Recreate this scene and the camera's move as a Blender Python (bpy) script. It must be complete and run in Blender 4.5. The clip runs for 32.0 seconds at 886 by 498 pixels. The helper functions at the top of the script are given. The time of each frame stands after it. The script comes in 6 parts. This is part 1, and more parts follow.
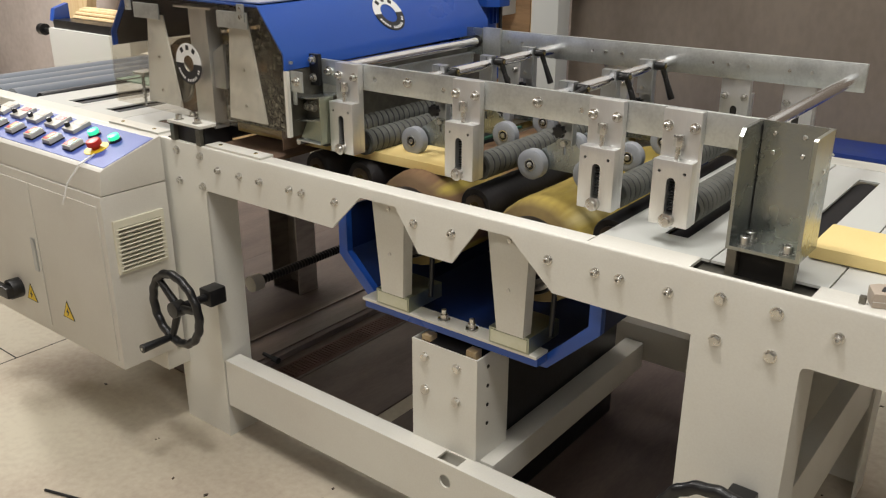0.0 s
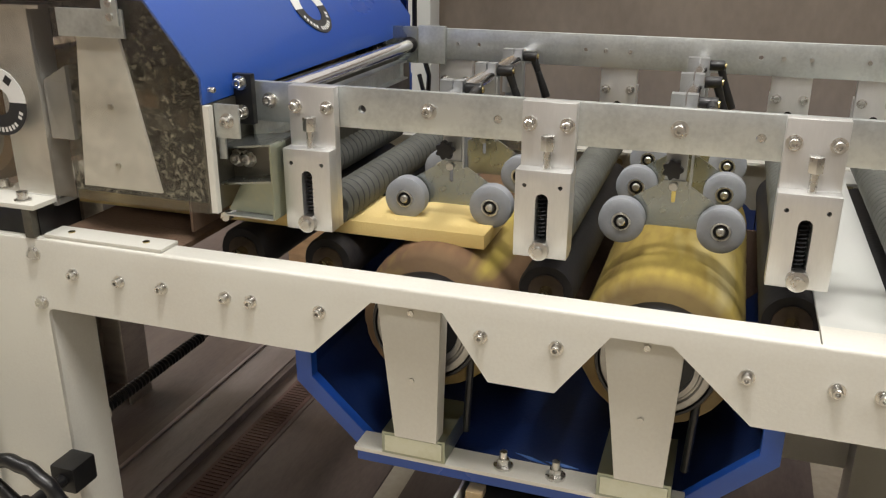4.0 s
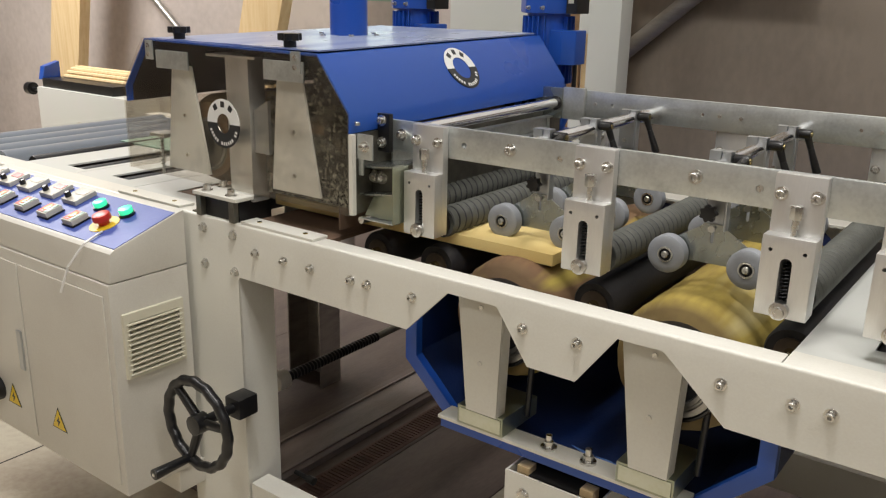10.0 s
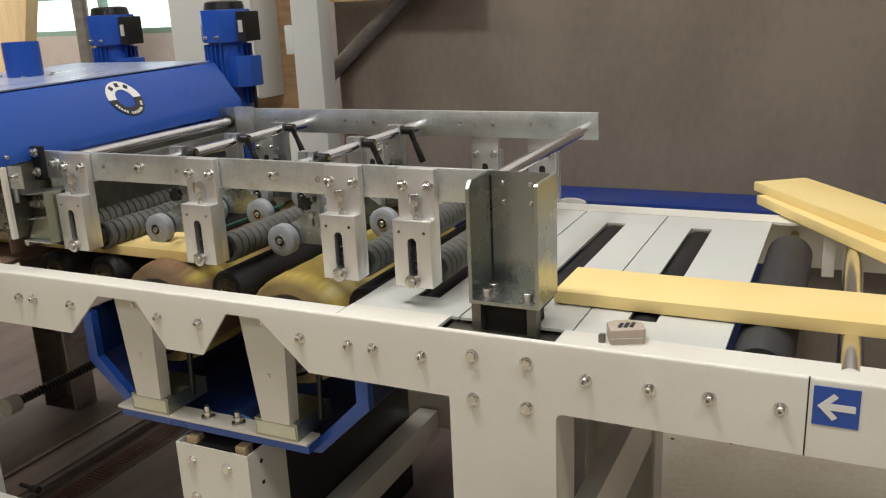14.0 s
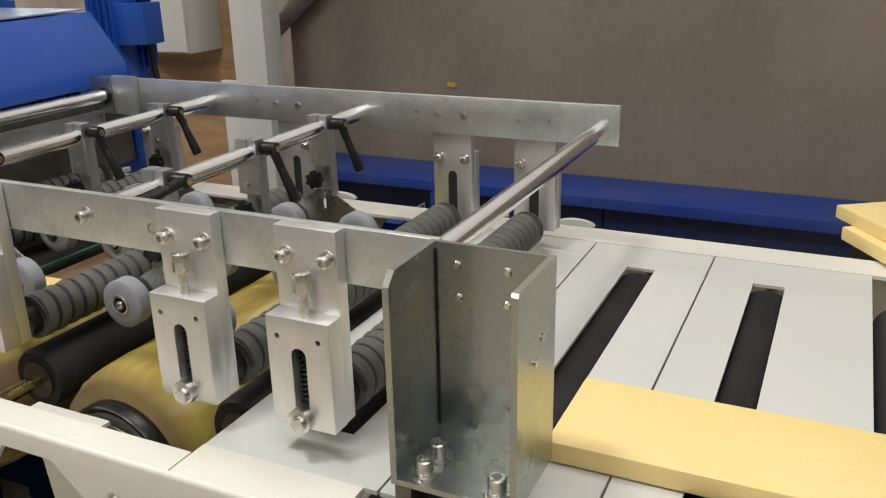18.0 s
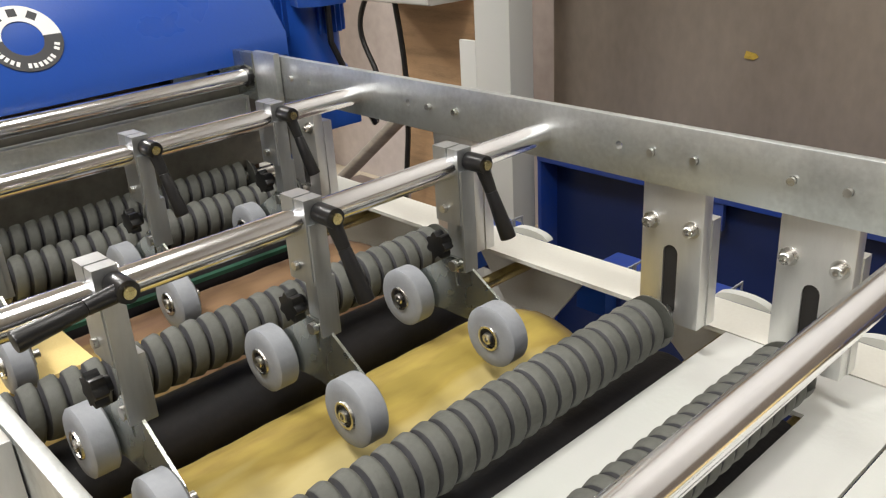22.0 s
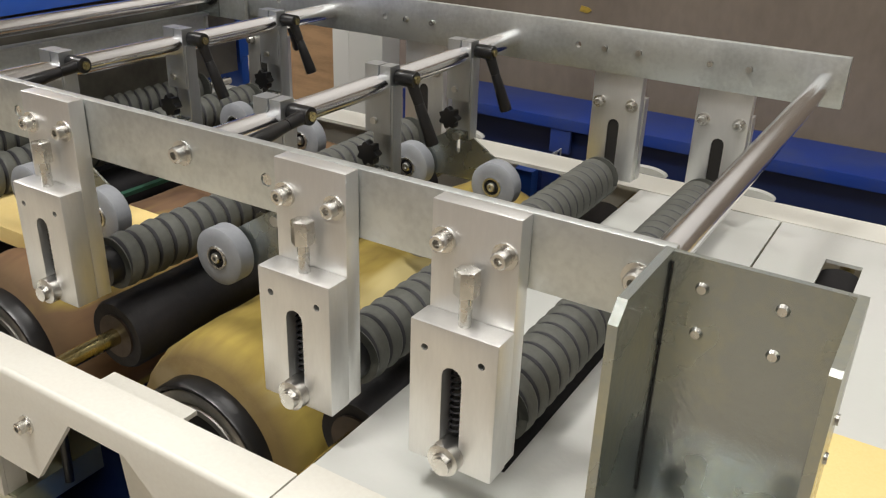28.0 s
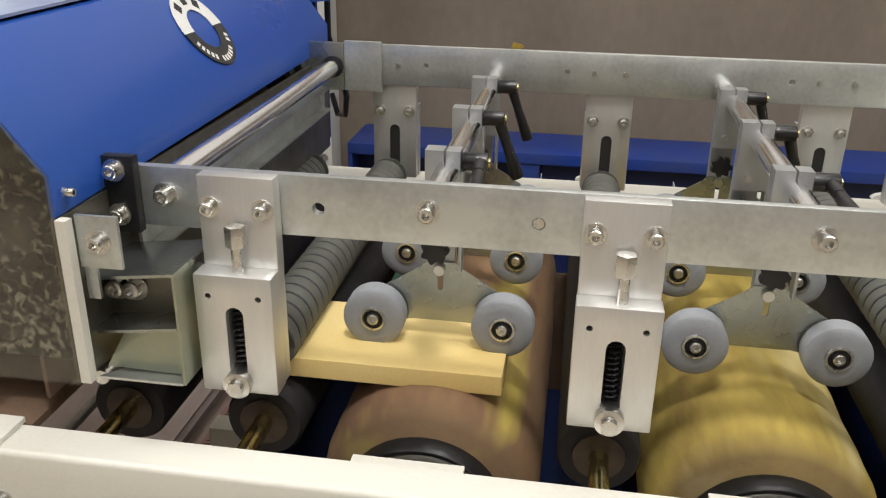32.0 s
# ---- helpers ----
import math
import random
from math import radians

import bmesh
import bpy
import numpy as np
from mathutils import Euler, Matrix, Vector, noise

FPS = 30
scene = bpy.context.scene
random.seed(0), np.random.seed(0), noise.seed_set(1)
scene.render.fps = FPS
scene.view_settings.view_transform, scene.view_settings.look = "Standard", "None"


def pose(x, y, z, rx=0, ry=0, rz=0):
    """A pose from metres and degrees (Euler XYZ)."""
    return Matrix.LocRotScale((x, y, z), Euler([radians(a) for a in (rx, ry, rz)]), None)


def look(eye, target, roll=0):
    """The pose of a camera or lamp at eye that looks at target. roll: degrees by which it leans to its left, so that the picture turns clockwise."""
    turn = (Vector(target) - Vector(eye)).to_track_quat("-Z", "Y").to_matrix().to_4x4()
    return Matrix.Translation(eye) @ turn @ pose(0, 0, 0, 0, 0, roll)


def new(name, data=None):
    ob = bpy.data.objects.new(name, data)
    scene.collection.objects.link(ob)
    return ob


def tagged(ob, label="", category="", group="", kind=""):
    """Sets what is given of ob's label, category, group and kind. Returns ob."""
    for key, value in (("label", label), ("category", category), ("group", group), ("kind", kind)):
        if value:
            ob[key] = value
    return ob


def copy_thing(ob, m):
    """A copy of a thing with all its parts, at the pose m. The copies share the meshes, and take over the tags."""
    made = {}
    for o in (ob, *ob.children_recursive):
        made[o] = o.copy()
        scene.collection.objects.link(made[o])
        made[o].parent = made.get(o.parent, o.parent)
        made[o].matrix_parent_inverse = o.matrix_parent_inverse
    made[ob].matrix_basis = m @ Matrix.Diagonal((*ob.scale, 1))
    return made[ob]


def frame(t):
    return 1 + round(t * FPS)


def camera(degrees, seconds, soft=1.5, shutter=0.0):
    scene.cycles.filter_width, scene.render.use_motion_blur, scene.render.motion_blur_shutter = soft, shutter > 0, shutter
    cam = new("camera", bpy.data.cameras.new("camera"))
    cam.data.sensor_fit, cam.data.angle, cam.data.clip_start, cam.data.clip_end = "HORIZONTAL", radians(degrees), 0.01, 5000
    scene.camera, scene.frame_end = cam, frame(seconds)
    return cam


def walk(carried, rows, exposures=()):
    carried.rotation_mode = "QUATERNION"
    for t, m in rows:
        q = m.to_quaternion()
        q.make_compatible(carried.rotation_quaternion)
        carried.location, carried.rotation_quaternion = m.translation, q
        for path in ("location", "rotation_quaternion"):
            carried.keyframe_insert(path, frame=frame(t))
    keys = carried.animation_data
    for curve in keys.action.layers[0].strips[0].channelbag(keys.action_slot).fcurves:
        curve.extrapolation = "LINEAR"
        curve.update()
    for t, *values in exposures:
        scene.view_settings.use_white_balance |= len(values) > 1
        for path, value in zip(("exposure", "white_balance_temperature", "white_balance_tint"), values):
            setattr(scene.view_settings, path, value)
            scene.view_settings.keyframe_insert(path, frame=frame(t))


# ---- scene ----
cam = camera(54.9, 32.0, soft=1.2)
PATH = [
    (0, (0.001, 0.142, 1.442), (-1.151, 1.608, 0.719), 0.1),
    (0.5, (-0.081, 0.188, 1.42), (-1.159, 1.705, 0.69), 0.4),
    (1, (-0.172, 0.262, 1.406), (-1.199, 1.83, 0.708), -1.7),
    (1.5, (-0.257, 0.306, 1.384), (-1.189, 1.925, 0.672), -1.1),
    (2, (-0.375, 0.339, 1.362), (-1.161, 2.032, 0.644), 0.2),
    (2.5, (-0.516, 0.364, 1.345), (-1.171, 2.107, 0.616), -0.2),
    (3, (-0.592, 0.415, 1.343), (-1.18, 2.152, 0.545), -0.9),
    (3.5, (-0.708, 0.475, 1.343), (-1.246, 2.238, 0.567), 0.2),
    (4, (-0.837, 0.477, 1.341), (-1.433, 2.251, 0.635), 0.2),
    (4.5, (-0.91, 0.451, 1.372), (-1.572, 2.232, 0.746), -0.7),
    (6.5, (-0.876, 0.432, 1.381), (-1.932, 2.032, 0.81), -1.9),
    (7, (-0.82, 0.399, 1.379), (-1.965, 1.951, 0.849), -2.0),
    (7.5, (-0.738, 0.318, 1.378), (-1.889, 1.866, 0.852), -2.8),
    (8, (-0.65, 0.27, 1.37), (-1.787, 1.823, 0.828), -2.0),
    (8.5, (-0.554, 0.298, 1.368), (-1.704, 1.839, 0.82), -0.9),
    (9, (-0.482, 0.308, 1.367), (-1.668, 1.821, 0.816), -0.9),
    (9.5, (-0.452, 0.305, 1.374), (-1.601, 1.843, 0.811), 0.7),
    (10, (-0.432, 0.313, 1.368), (-1.573, 1.85, 0.791), 1.1),
    (10.5, (-0.396, 0.33, 1.364), (-1.478, 1.909, 0.785), 0.9),
    (11, (-0.347, 0.316, 1.362), (-1.4, 1.912, 0.777), 0.8),
    (11.5, (-0.26, 0.246, 1.368), (-1.241, 1.886, 0.775), -0.1),
    (12, (-0.185, 0.205, 1.386), (-0.998, 1.921, 0.758), 0.9),
    (12.5, (-0.111, 0.206, 1.391), (-0.931, 1.925, 0.78), 0.2),
    (13, (-0.028, 0.229, 1.402), (-0.855, 1.956, 0.824), -1.3),
    (13.5, (0.039, 0.252, 1.402), (-0.814, 1.973, 0.842), -2.3),
    (14, (0.088, 0.279, 1.401), (-0.749, 2.009, 0.848), -2.6),
    (14.5, (0.12, 0.306, 1.396), (-0.721, 2.038, 0.854), -2.5),
    (16.5, (0.002, 0.589, 1.401), (-0.742, 2.331, 0.758), -3.2),
    (17, (-0.002, 0.718, 1.398), (-0.836, 2.41, 0.734), -1.4),
    (17.5, (-0.022, 0.805, 1.387), (-0.874, 2.476, 0.693), -1.3),
    (18, (-0.124, 0.918, 1.385), (-0.935, 2.617, 0.71), -1.3),
    (18.5, (-0.186, 1.004, 1.386), (-0.949, 2.732, 0.729), -2.2),
    (19, (-0.206, 1.095, 1.367), (-1.034, 2.76, 0.632), -2.3),
    (19.5, (-0.197, 1.207, 1.382), (-1.173, 2.782, 0.631), -1.3),
    (20, (-0.188, 1.293, 1.375), (-1.228, 2.829, 0.63), -0.9),
    (20.5, (-0.272, 1.353, 1.364), (-1.376, 2.841, 0.611), -1.6),
    (21, (-0.303, 1.436, 1.374), (-1.534, 2.816, 0.611), -1.8),
    (21.5, (-0.283, 1.495, 1.38), (-1.592, 2.793, 0.606), -2.9),
    (22, (-0.283, 1.505, 1.372), (-1.646, 2.739, 0.585), -3.4),
    (22.5, (-0.296, 1.511, 1.356), (-1.73, 2.608, 0.496), -3.5),
    (23, (-0.312, 1.529, 1.351), (-1.789, 2.488, 0.405), -5.5),
    (23.5, (-0.324, 1.507, 1.345), (-1.819, 2.415, 0.375), -6.0),
    (24, (-0.337, 1.497, 1.343), (-1.865, 2.337, 0.363), -5.8),
    (24.5, (-0.359, 1.488, 1.361), (-1.863, 2.378, 0.389), -2.8),
    (26.5, (-0.4, 1.414, 1.365), (-1.79, 2.49, 0.411), 1.6),
    (27, (-0.398, 1.324, 1.355), (-1.595, 2.636, 0.434), 2.8),
    (27.5, (-0.356, 1.213, 1.336), (-1.41, 2.673, 0.466), 2.5),
    (28, (-0.32, 1.085, 1.353), (-1.252, 2.639, 0.507), 2.0),
    (28.5, (-0.359, 1.029, 1.354), (-1.212, 2.616, 0.486), 2.5),
    (29, (-0.462, 0.975, 1.357), (-1.259, 2.569, 0.451), 2.6),
    (29.5, (-0.56, 0.926, 1.364), (-1.231, 2.569, 0.442), 0.8),
    (30, (-0.64, 0.907, 1.355), (-1.225, 2.604, 0.472), 1.0),
    (30.5, (-0.767, 0.933, 1.344), (-1.309, 2.656, 0.486), 1.6),
    (31, (-0.885, 0.934, 1.354), (-1.427, 2.683, 0.551), 0.6),
    (31.5, (-1.005, 0.915, 1.36), (-1.432, 2.701, 0.568), 1.7),
    (32, (-1.108, 0.879, 1.364), (-1.387, 2.704, 0.596), 0.9),
]
EXPOSURES = [(0, -0.2), (1, -0.1), (2, 0.05), (3, 0.12), (4, 0.0), (7, -0.22), (9, -0.34), (10, -0.22), (11, 0.0), (12, 0.08), (13, -0.1), (14, -0.26), (17, -0.22), (18, -0.28), (19, -0.16), (20, -0.12), (21, 0.18), (22, 0.21), (23, -0.17), (24, -0.61), (27, 0.05), (28, -0.19), (29, -0.15), (30, -0.4), (31, 0.06), (32, -0.04)]
walk(cam, [(t, look(eye, target, roll)) for t, eye, target, roll in PATH], EXPOSURES)

# ---- light ----
world = bpy.data.worlds.new("hall_air")
world.use_nodes = True
world.node_tree.nodes["Background"].inputs[0].default_value = (0.75, 0.80, 0.9, 1)
world.node_tree.nodes["Background"].inputs[1].default_value = 0.2
scene.world = world


def area_lamp(name, m, sx, sy, watts, colour):
    data = bpy.data.lights.new(name, "AREA")
    data.shape, data.size, data.size_y, data.energy, data.color = "RECTANGLE", sx, sy, watts, colour
    ob = new(name, data)
    ob.matrix_world = m
    return ob


WARM = (1.0, 0.972, 0.935)
LAMPS = [(-6.2, 2.2, 230, 1.4, 0.5), (-3.2, 1.2, 40, 1.4, 0.5), (-1.02, 0.80, 50, 0.45, 0.28), (-0.6, 2.4, 24, 1.4, 0.5), (0.1, 0.3, 24, 1.4, 0.5), (-1.2, -2.2, 38, 1.4, 0.5), (1.4, 0.4, 30, 1.4, 0.5), (2.2, -2.2, 18, 1.4, 0.5)]
for lx, ly, lw, sx, sy in LAMPS:
    area_lamp("tube_light", pose(lx, ly, 3.72, 0, 0, 0), sx, sy, lw, WARM)

# ---- materials ----
def mat(name, colour, rough=0.5, metal=0.0, var=0.12, scale=6.0, fine=90.0, bump=0.03, tint=None, coat=0.0, stretch=(1, 1, 1), rand=0.0, rvar=0.1):
    """Principled surface with variation at two scales, in metres of the object."""
    m = bpy.data.materials.new(name)
    m.use_nodes = True
    nt = m.node_tree
    L, N = nt.links.new, nt.nodes.new
    b = nt.nodes["Principled BSDF"]
    tc, mp = N("ShaderNodeTexCoord"), N("ShaderNodeMapping")
    mp.inputs["Scale"].default_value = stretch
    L(tc.outputs["Object"], mp.inputs[0])
    n1, n2 = N("ShaderNodeTexNoise"), N("ShaderNodeTexNoise")
    n1.inputs["Scale"].default_value, n1.inputs["Detail"].default_value = scale, 5
    n2.inputs["Scale"].default_value, n2.inputs["Detail"].default_value = fine, 3
    L(mp.outputs[0], n1.inputs["Vector"])
    L(mp.outputs[0], n2.inputs["Vector"])
    mix = N("ShaderNodeMix")
    mix.data_type = "RGBA"
    t = tint or tuple(c * (1 - 2.2 * var) for c in colour)
    mix.inputs[6].default_value, mix.inputs[7].default_value = (*colour, 1), (*t, 1)
    ramp = N("ShaderNodeMapRange")
    ramp.inputs[1].default_value, ramp.inputs[2].default_value = 0.42, 0.72
    add = N("ShaderNodeMath")
    add.operation = "MULTIPLY_ADD"
    add.inputs[1].default_value = 0.75
    sc = N("ShaderNodeMath")
    sc.operation = "MULTIPLY"
    sc.inputs[1].default_value = 0.25
    L(n2.outputs[0], sc.inputs[0])
    L(n1.outputs[0], add.inputs[0])
    L(sc.outputs[0], add.inputs[2])
    L(add.outputs[0], ramp.inputs[0])
    L(ramp.outputs[0], mix.inputs[0])
    last = mix.outputs[2]
    if rand:
        info, hs = N("ShaderNodeObjectInfo"), N("ShaderNodeHueSaturation")
        mr = N("ShaderNodeMapRange")
        mr.inputs[3].default_value, mr.inputs[4].default_value = 1 - rand, 1 + rand
        L(info.outputs["Random"], mr.inputs[0])
        L(mr.outputs[0], hs.inputs["Value"])
        L(last, hs.inputs["Color"])
        last = hs.outputs[0]
    L(last, b.inputs["Base Color"])
    r = N("ShaderNodeMapRange")
    r.inputs[3].default_value, r.inputs[4].default_value = max(0.02, rough - rvar), min(1, rough + rvar)
    L(n1.outputs[0], r.inputs[0])
    L(r.outputs[0], b.inputs["Roughness"])
    b.inputs["Metallic"].default_value = metal
    b.inputs["Coat Weight"].default_value = coat
    if bump:
        bp = N("ShaderNodeBump")
        bp.inputs["Strength"].default_value, bp.inputs["Distance"].default_value = bump * 6 if bump < 0.16 else 1, 0.002
        L(n2.outputs[0], bp.inputs["Height"])
        L(bp.outputs[0], b.inputs["Normal"])
    return m


M = {}
M["white"] = mat("cream_powder_coat", (0.74, 0.73, 0.665), 0.38, var=0.03, scale=3.5, fine=220, bump=0.018, tint=(0.66, 0.635, 0.57))
M["white_table"] = mat("white_table_paint", (0.585, 0.60, 0.565), 0.42, var=0.04, scale=5, fine=160, bump=0.02, tint=(0.60, 0.59, 0.575))
M["cabinet"] = mat("cabinet_paint", (0.64, 0.62, 0.56), 0.43, var=0.03, scale=2.5, fine=300, bump=0.03, tint=(0.55, 0.52, 0.46))
M["vent"] = mat("vent_plastic", (0.70, 0.67, 0.54), 0.5, var=0.04, scale=9)
M["alu"] = mat("milled_aluminium", (0.80, 0.80, 0.785), 0.42, 0.88, var=0.05, scale=30, fine=320, bump=0.015, stretch=(1, 1, 0.2))
M["hanger"] = mat("brushed_grey_hanger", (0.52, 0.54, 0.55), 0.40, 0.85, var=0.08, scale=30, fine=260, bump=0.015, stretch=(1, 1, 0.2))
M["rail"] = mat("galvanised_rail", (0.68, 0.71, 0.70), 0.42, 0.9, var=0.16, scale=14, fine=160, bump=0.03)
M["zinc"] = mat("zinc_plated_steel", (0.37, 0.40, 0.40), 0.27, 0.92, var=0.12, scale=11, fine=180, bump=0.02, tint=(0.50, 0.50, 0.38))
M["chrome"] = mat("chrome_rod", (0.93, 0.93, 0.95), 0.17, 1.0, var=0.03, scale=20, bump=0, rvar=0.05)
M["steel"] = mat("bright_bolt_steel", (0.72, 0.71, 0.68), 0.28, 1.0, var=0.12, scale=60, bump=0)
M["brass"] = mat("yellow_chromate_shaft", (0.66, 0.56, 0.28), 0.25, 1.0, var=0.2, scale=40, bump=0)
M["steel_dark"] = mat("raw_dark_steel", (0.20, 0.19, 0.16), 0.4, 0.8, var=0.2, scale=18, bump=0.03)
M["blue"] = mat("blue_machine_paint", (0.014, 0.075, 0.40), 0.30, var=0.10, scale=3, fine=220, bump=0.015, tint=(0.02, 0.085, 0.36), coat=0.2)
# pale tone mixes dust with the bright reflection off the hood top
M["blue_dust_sheen"] = mat("dusty_blue_paint_and_sheen", (0.30, 0.345, 0.47), 0.30, var=0.1, scale=5, fine=60, bump=0.02, tint=(0.09, 0.14, 0.36), stretch=(2.0, 0.7, 1))
# darker than the rim's blue: shade below the brushes put into the colour
M["blue_trough_shade"] = mat("shaded_trough_blue", (0.005, 0.018, 0.085), 0.45, var=0.1, scale=7, fine=150, bump=0.03, tint=(0.02, 0.036, 0.10))
M["zinc_shine"] = mat("bright_zinc_plate", (0.66, 0.69, 0.60), 0.32, 0.8, var=0.10, scale=18, fine=180, bump=0.02, tint=(0.58, 0.60, 0.45))
M["zinc_green"] = mat("green_zinc_steel", (0.36, 0.40, 0.33), 0.36, 0.85, var=0.15, scale=12, fine=180, bump=0.02, tint=(0.44, 0.44, 0.30))
M["blue_crate"] = mat("dusty_navy_paint", (0.006, 0.035, 0.235), 0.42, var=0.15, scale=6, fine=90, bump=0.02, tint=(0.035, 0.055, 0.17))
M["console"] = mat("console_blue_foil", (0.06, 0.10, 0.38), 0.5, var=0.06, scale=8)
M["black"] = mat("black_plastic", (0.012, 0.012, 0.013), 0.32, var=0.2, scale=20, bump=0.02)
M["rubber"] = mat("black_rubber", (0.009, 0.009, 0.011), 0.55, var=0.35, scale=10, fine=120, bump=0.05, tint=(0.020, 0.018, 0.019))
M["rubber"].node_tree.nodes["Principled BSDF"].inputs["Specular IOR Level"].default_value = 0.32
M["rubber_big_and_groove_shade"] = mat("grey_black_rubber_and_groove_shade", (0.032, 0.032, 0.035), 0.6, var=0.3, scale=8, fine=140, bump=0.04, tint=(0.03, 0.03, 0.035))
M["rib"] = mat("grey_rib_rubber", (0.100, 0.103, 0.090), 0.62, var=0.12, scale=25, fine=200, bump=0.05)
M["wheel"] = mat("grey_wheel_rubber", (0.30, 0.315, 0.34), 0.55, var=0.08, scale=30, fine=200, bump=0.03)
M["board"] = mat("yellow_foam_board", (0.83, 0.655, 0.29), 0.75, var=0.06, scale=4, fine=300, bump=0.05, tint=(0.80, 0.59, 0.22), rand=0.03)
M["wood"] = mat("pale_pine", (0.72, 0.55, 0.32), 0.65, var=0.16, scale=5, fine=60, bump=0.04, stretch=(9, 9, 0.6), tint=(0.62, 0.43, 0.21))
M["wood_dark"] = mat("brown_plywood", (0.46, 0.29, 0.155), 0.6, var=0.18, scale=6, fine=70, bump=0.04, stretch=(1, 6, 6))
M["felt"] = mat("brown_felt_belt", (0.16, 0.10, 0.065), 0.9, var=0.2, scale=8, fine=150, bump=0.08)
M["hood_shade"] = mat("dark_hood_shade", (0.055, 0.043, 0.036), 0.95, var=0.2, scale=12, fine=150, bump=0.08)
M["disc"] = mat("worn_steel_disc", (0.40, 0.39, 0.37), 0.36, 0.9, var=0.2, scale=30, bump=0.02)
M["ochre"] = mat("faded_yellow_paint", (0.48, 0.33, 0.05), 0.6, var=0.2, scale=60)
M["grime"] = mat("oily_brown_metal", (0.065, 0.045, 0.032), 0.4, 0.3, var=0.25, scale=30, bump=0.03)
M["wall"] = mat("grey_brown_wall_board", (0.240, 0.200, 0.160), 0.85, var=0.10, scale=2.2, fine=38, bump=0.06, tint=(0.158, 0.129, 0.102), stretch=(1, 1, 0.55))
M["wall_light"] = mat("pale_rough_wall", (0.52, 0.46, 0.43), 0.85, var=0.12, scale=0.9, fine=18, bump=0.05, tint=(0.34, 0.29, 0.265))
M["floor"] = mat("dusty_concrete", (0.53, 0.48, 0.375), 0.8, var=0.16, scale=1.6, fine=45, bump=0.10, tint=(0.35, 0.275, 0.215))
M["floor_plate"] = mat("brown_floor_shade", (0.165, 0.125, 0.107), 0.55, var=0.2, scale=3, fine=60, bump=0.05, tint=(0.085, 0.062, 0.056), stretch=(2.2, 0.6, 1), rand=0.22)
M["rail_brown"] = mat("dusty_grey_channel", (0.27, 0.225, 0.21), 0.5, 0.2, var=0.15, scale=5, fine=80, bump=0.03, stretch=(3, 0.5, 1))
M["red_strip"] = mat("red_brown_ribbed_strip", (0.15, 0.085, 0.07), 0.7, var=0.2, scale=9, fine=80, bump=0.04)
M["blue_scuff"] = mat("scuffed_blue_paint", (0.05, 0.16, 0.52), 0.5, var=0.2, scale=40, fine=200, bump=0.03, tint=(0.16, 0.27, 0.56))
M["pvc"] = mat("blue_grey_pvc", (0.20, 0.225, 0.26), 0.36, var=0.08, scale=6, fine=120, bump=0.01, stretch=(1, 0.2, 1))
M["navy"] = mat("navy_bench_paint", (0.005, 0.015, 0.078), 0.4, var=0.15, scale=4, fine=90, bump=0.02, tint=(0.009, 0.02, 0.07))
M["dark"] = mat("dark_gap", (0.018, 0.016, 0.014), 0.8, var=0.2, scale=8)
M["galv_pipe"] = mat("dull_pipe", (0.42, 0.40, 0.37), 0.4, 0.8, var=0.15, scale=9, stretch=(1, 1, 4))
M["red"] = mat("red_button", (0.55, 0.03, 0.02), 0.35, var=0.05)
M["yellow"] = mat("warning_yellow", (0.75, 0.52, 0.02), 0.45, var=0.05, scale=20)
M["red_key"] = mat("switch_red", (0.70, 0.07, 0.04), 0.4, var=0.05, scale=20)

M["green_dim"] = mat("switch_green", (0.27, 0.40, 0.33), 0.4, var=0.05, scale=20)
M["switch_grey"] = mat("switch_grey", (0.55, 0.53, 0.46), 0.5, var=0.05, scale=20)
M["print_white"] = mat("printed_white", (0.78, 0.78, 0.76), 0.5, var=0.03, scale=20)
M["print_black"] = mat("printed_black", (0.02, 0.02, 0.022), 0.45, var=0.05, scale=20)
M["tan"] = mat("tan_plastic", (0.50, 0.42, 0.34), 0.45, var=0.05, scale=20)
M["green_felt"] = mat("green_strip", (0.02, 0.09, 0.055), 0.7, var=0.1, scale=20)
M["upper_wall"] = mat("white_unseen_reflector", (0.74, 0.73, 0.71), 0.6, var=0.05, scale=2)
M["ceiling"] = mat("ceiling_sheet", (0.62, 0.61, 0.58), 0.8, var=0.1, scale=1)


def emit(name, colour, power):
    m = bpy.data.materials.new(name)
    m.use_nodes = True
    b = m.node_tree.nodes["Principled BSDF"]
    b.inputs["Base Color"].default_value = (*colour, 1)
    b.inputs["Emission Color"].default_value, b.inputs["Emission Strength"].default_value = (*colour, 1), power
    b.inputs["Roughness"].default_value = 0.3
    return m


M["orange"] = emit("lit_orange_key", (0.95, 0.26, 0.06), 0.55)
M["green_lamp"] = emit("lit_green_button", (0.05, 0.75, 0.35), 1.2)
M["daylight"] = emit("bright_daylight_pane", (0.80, 0.95, 0.93), 1.6)


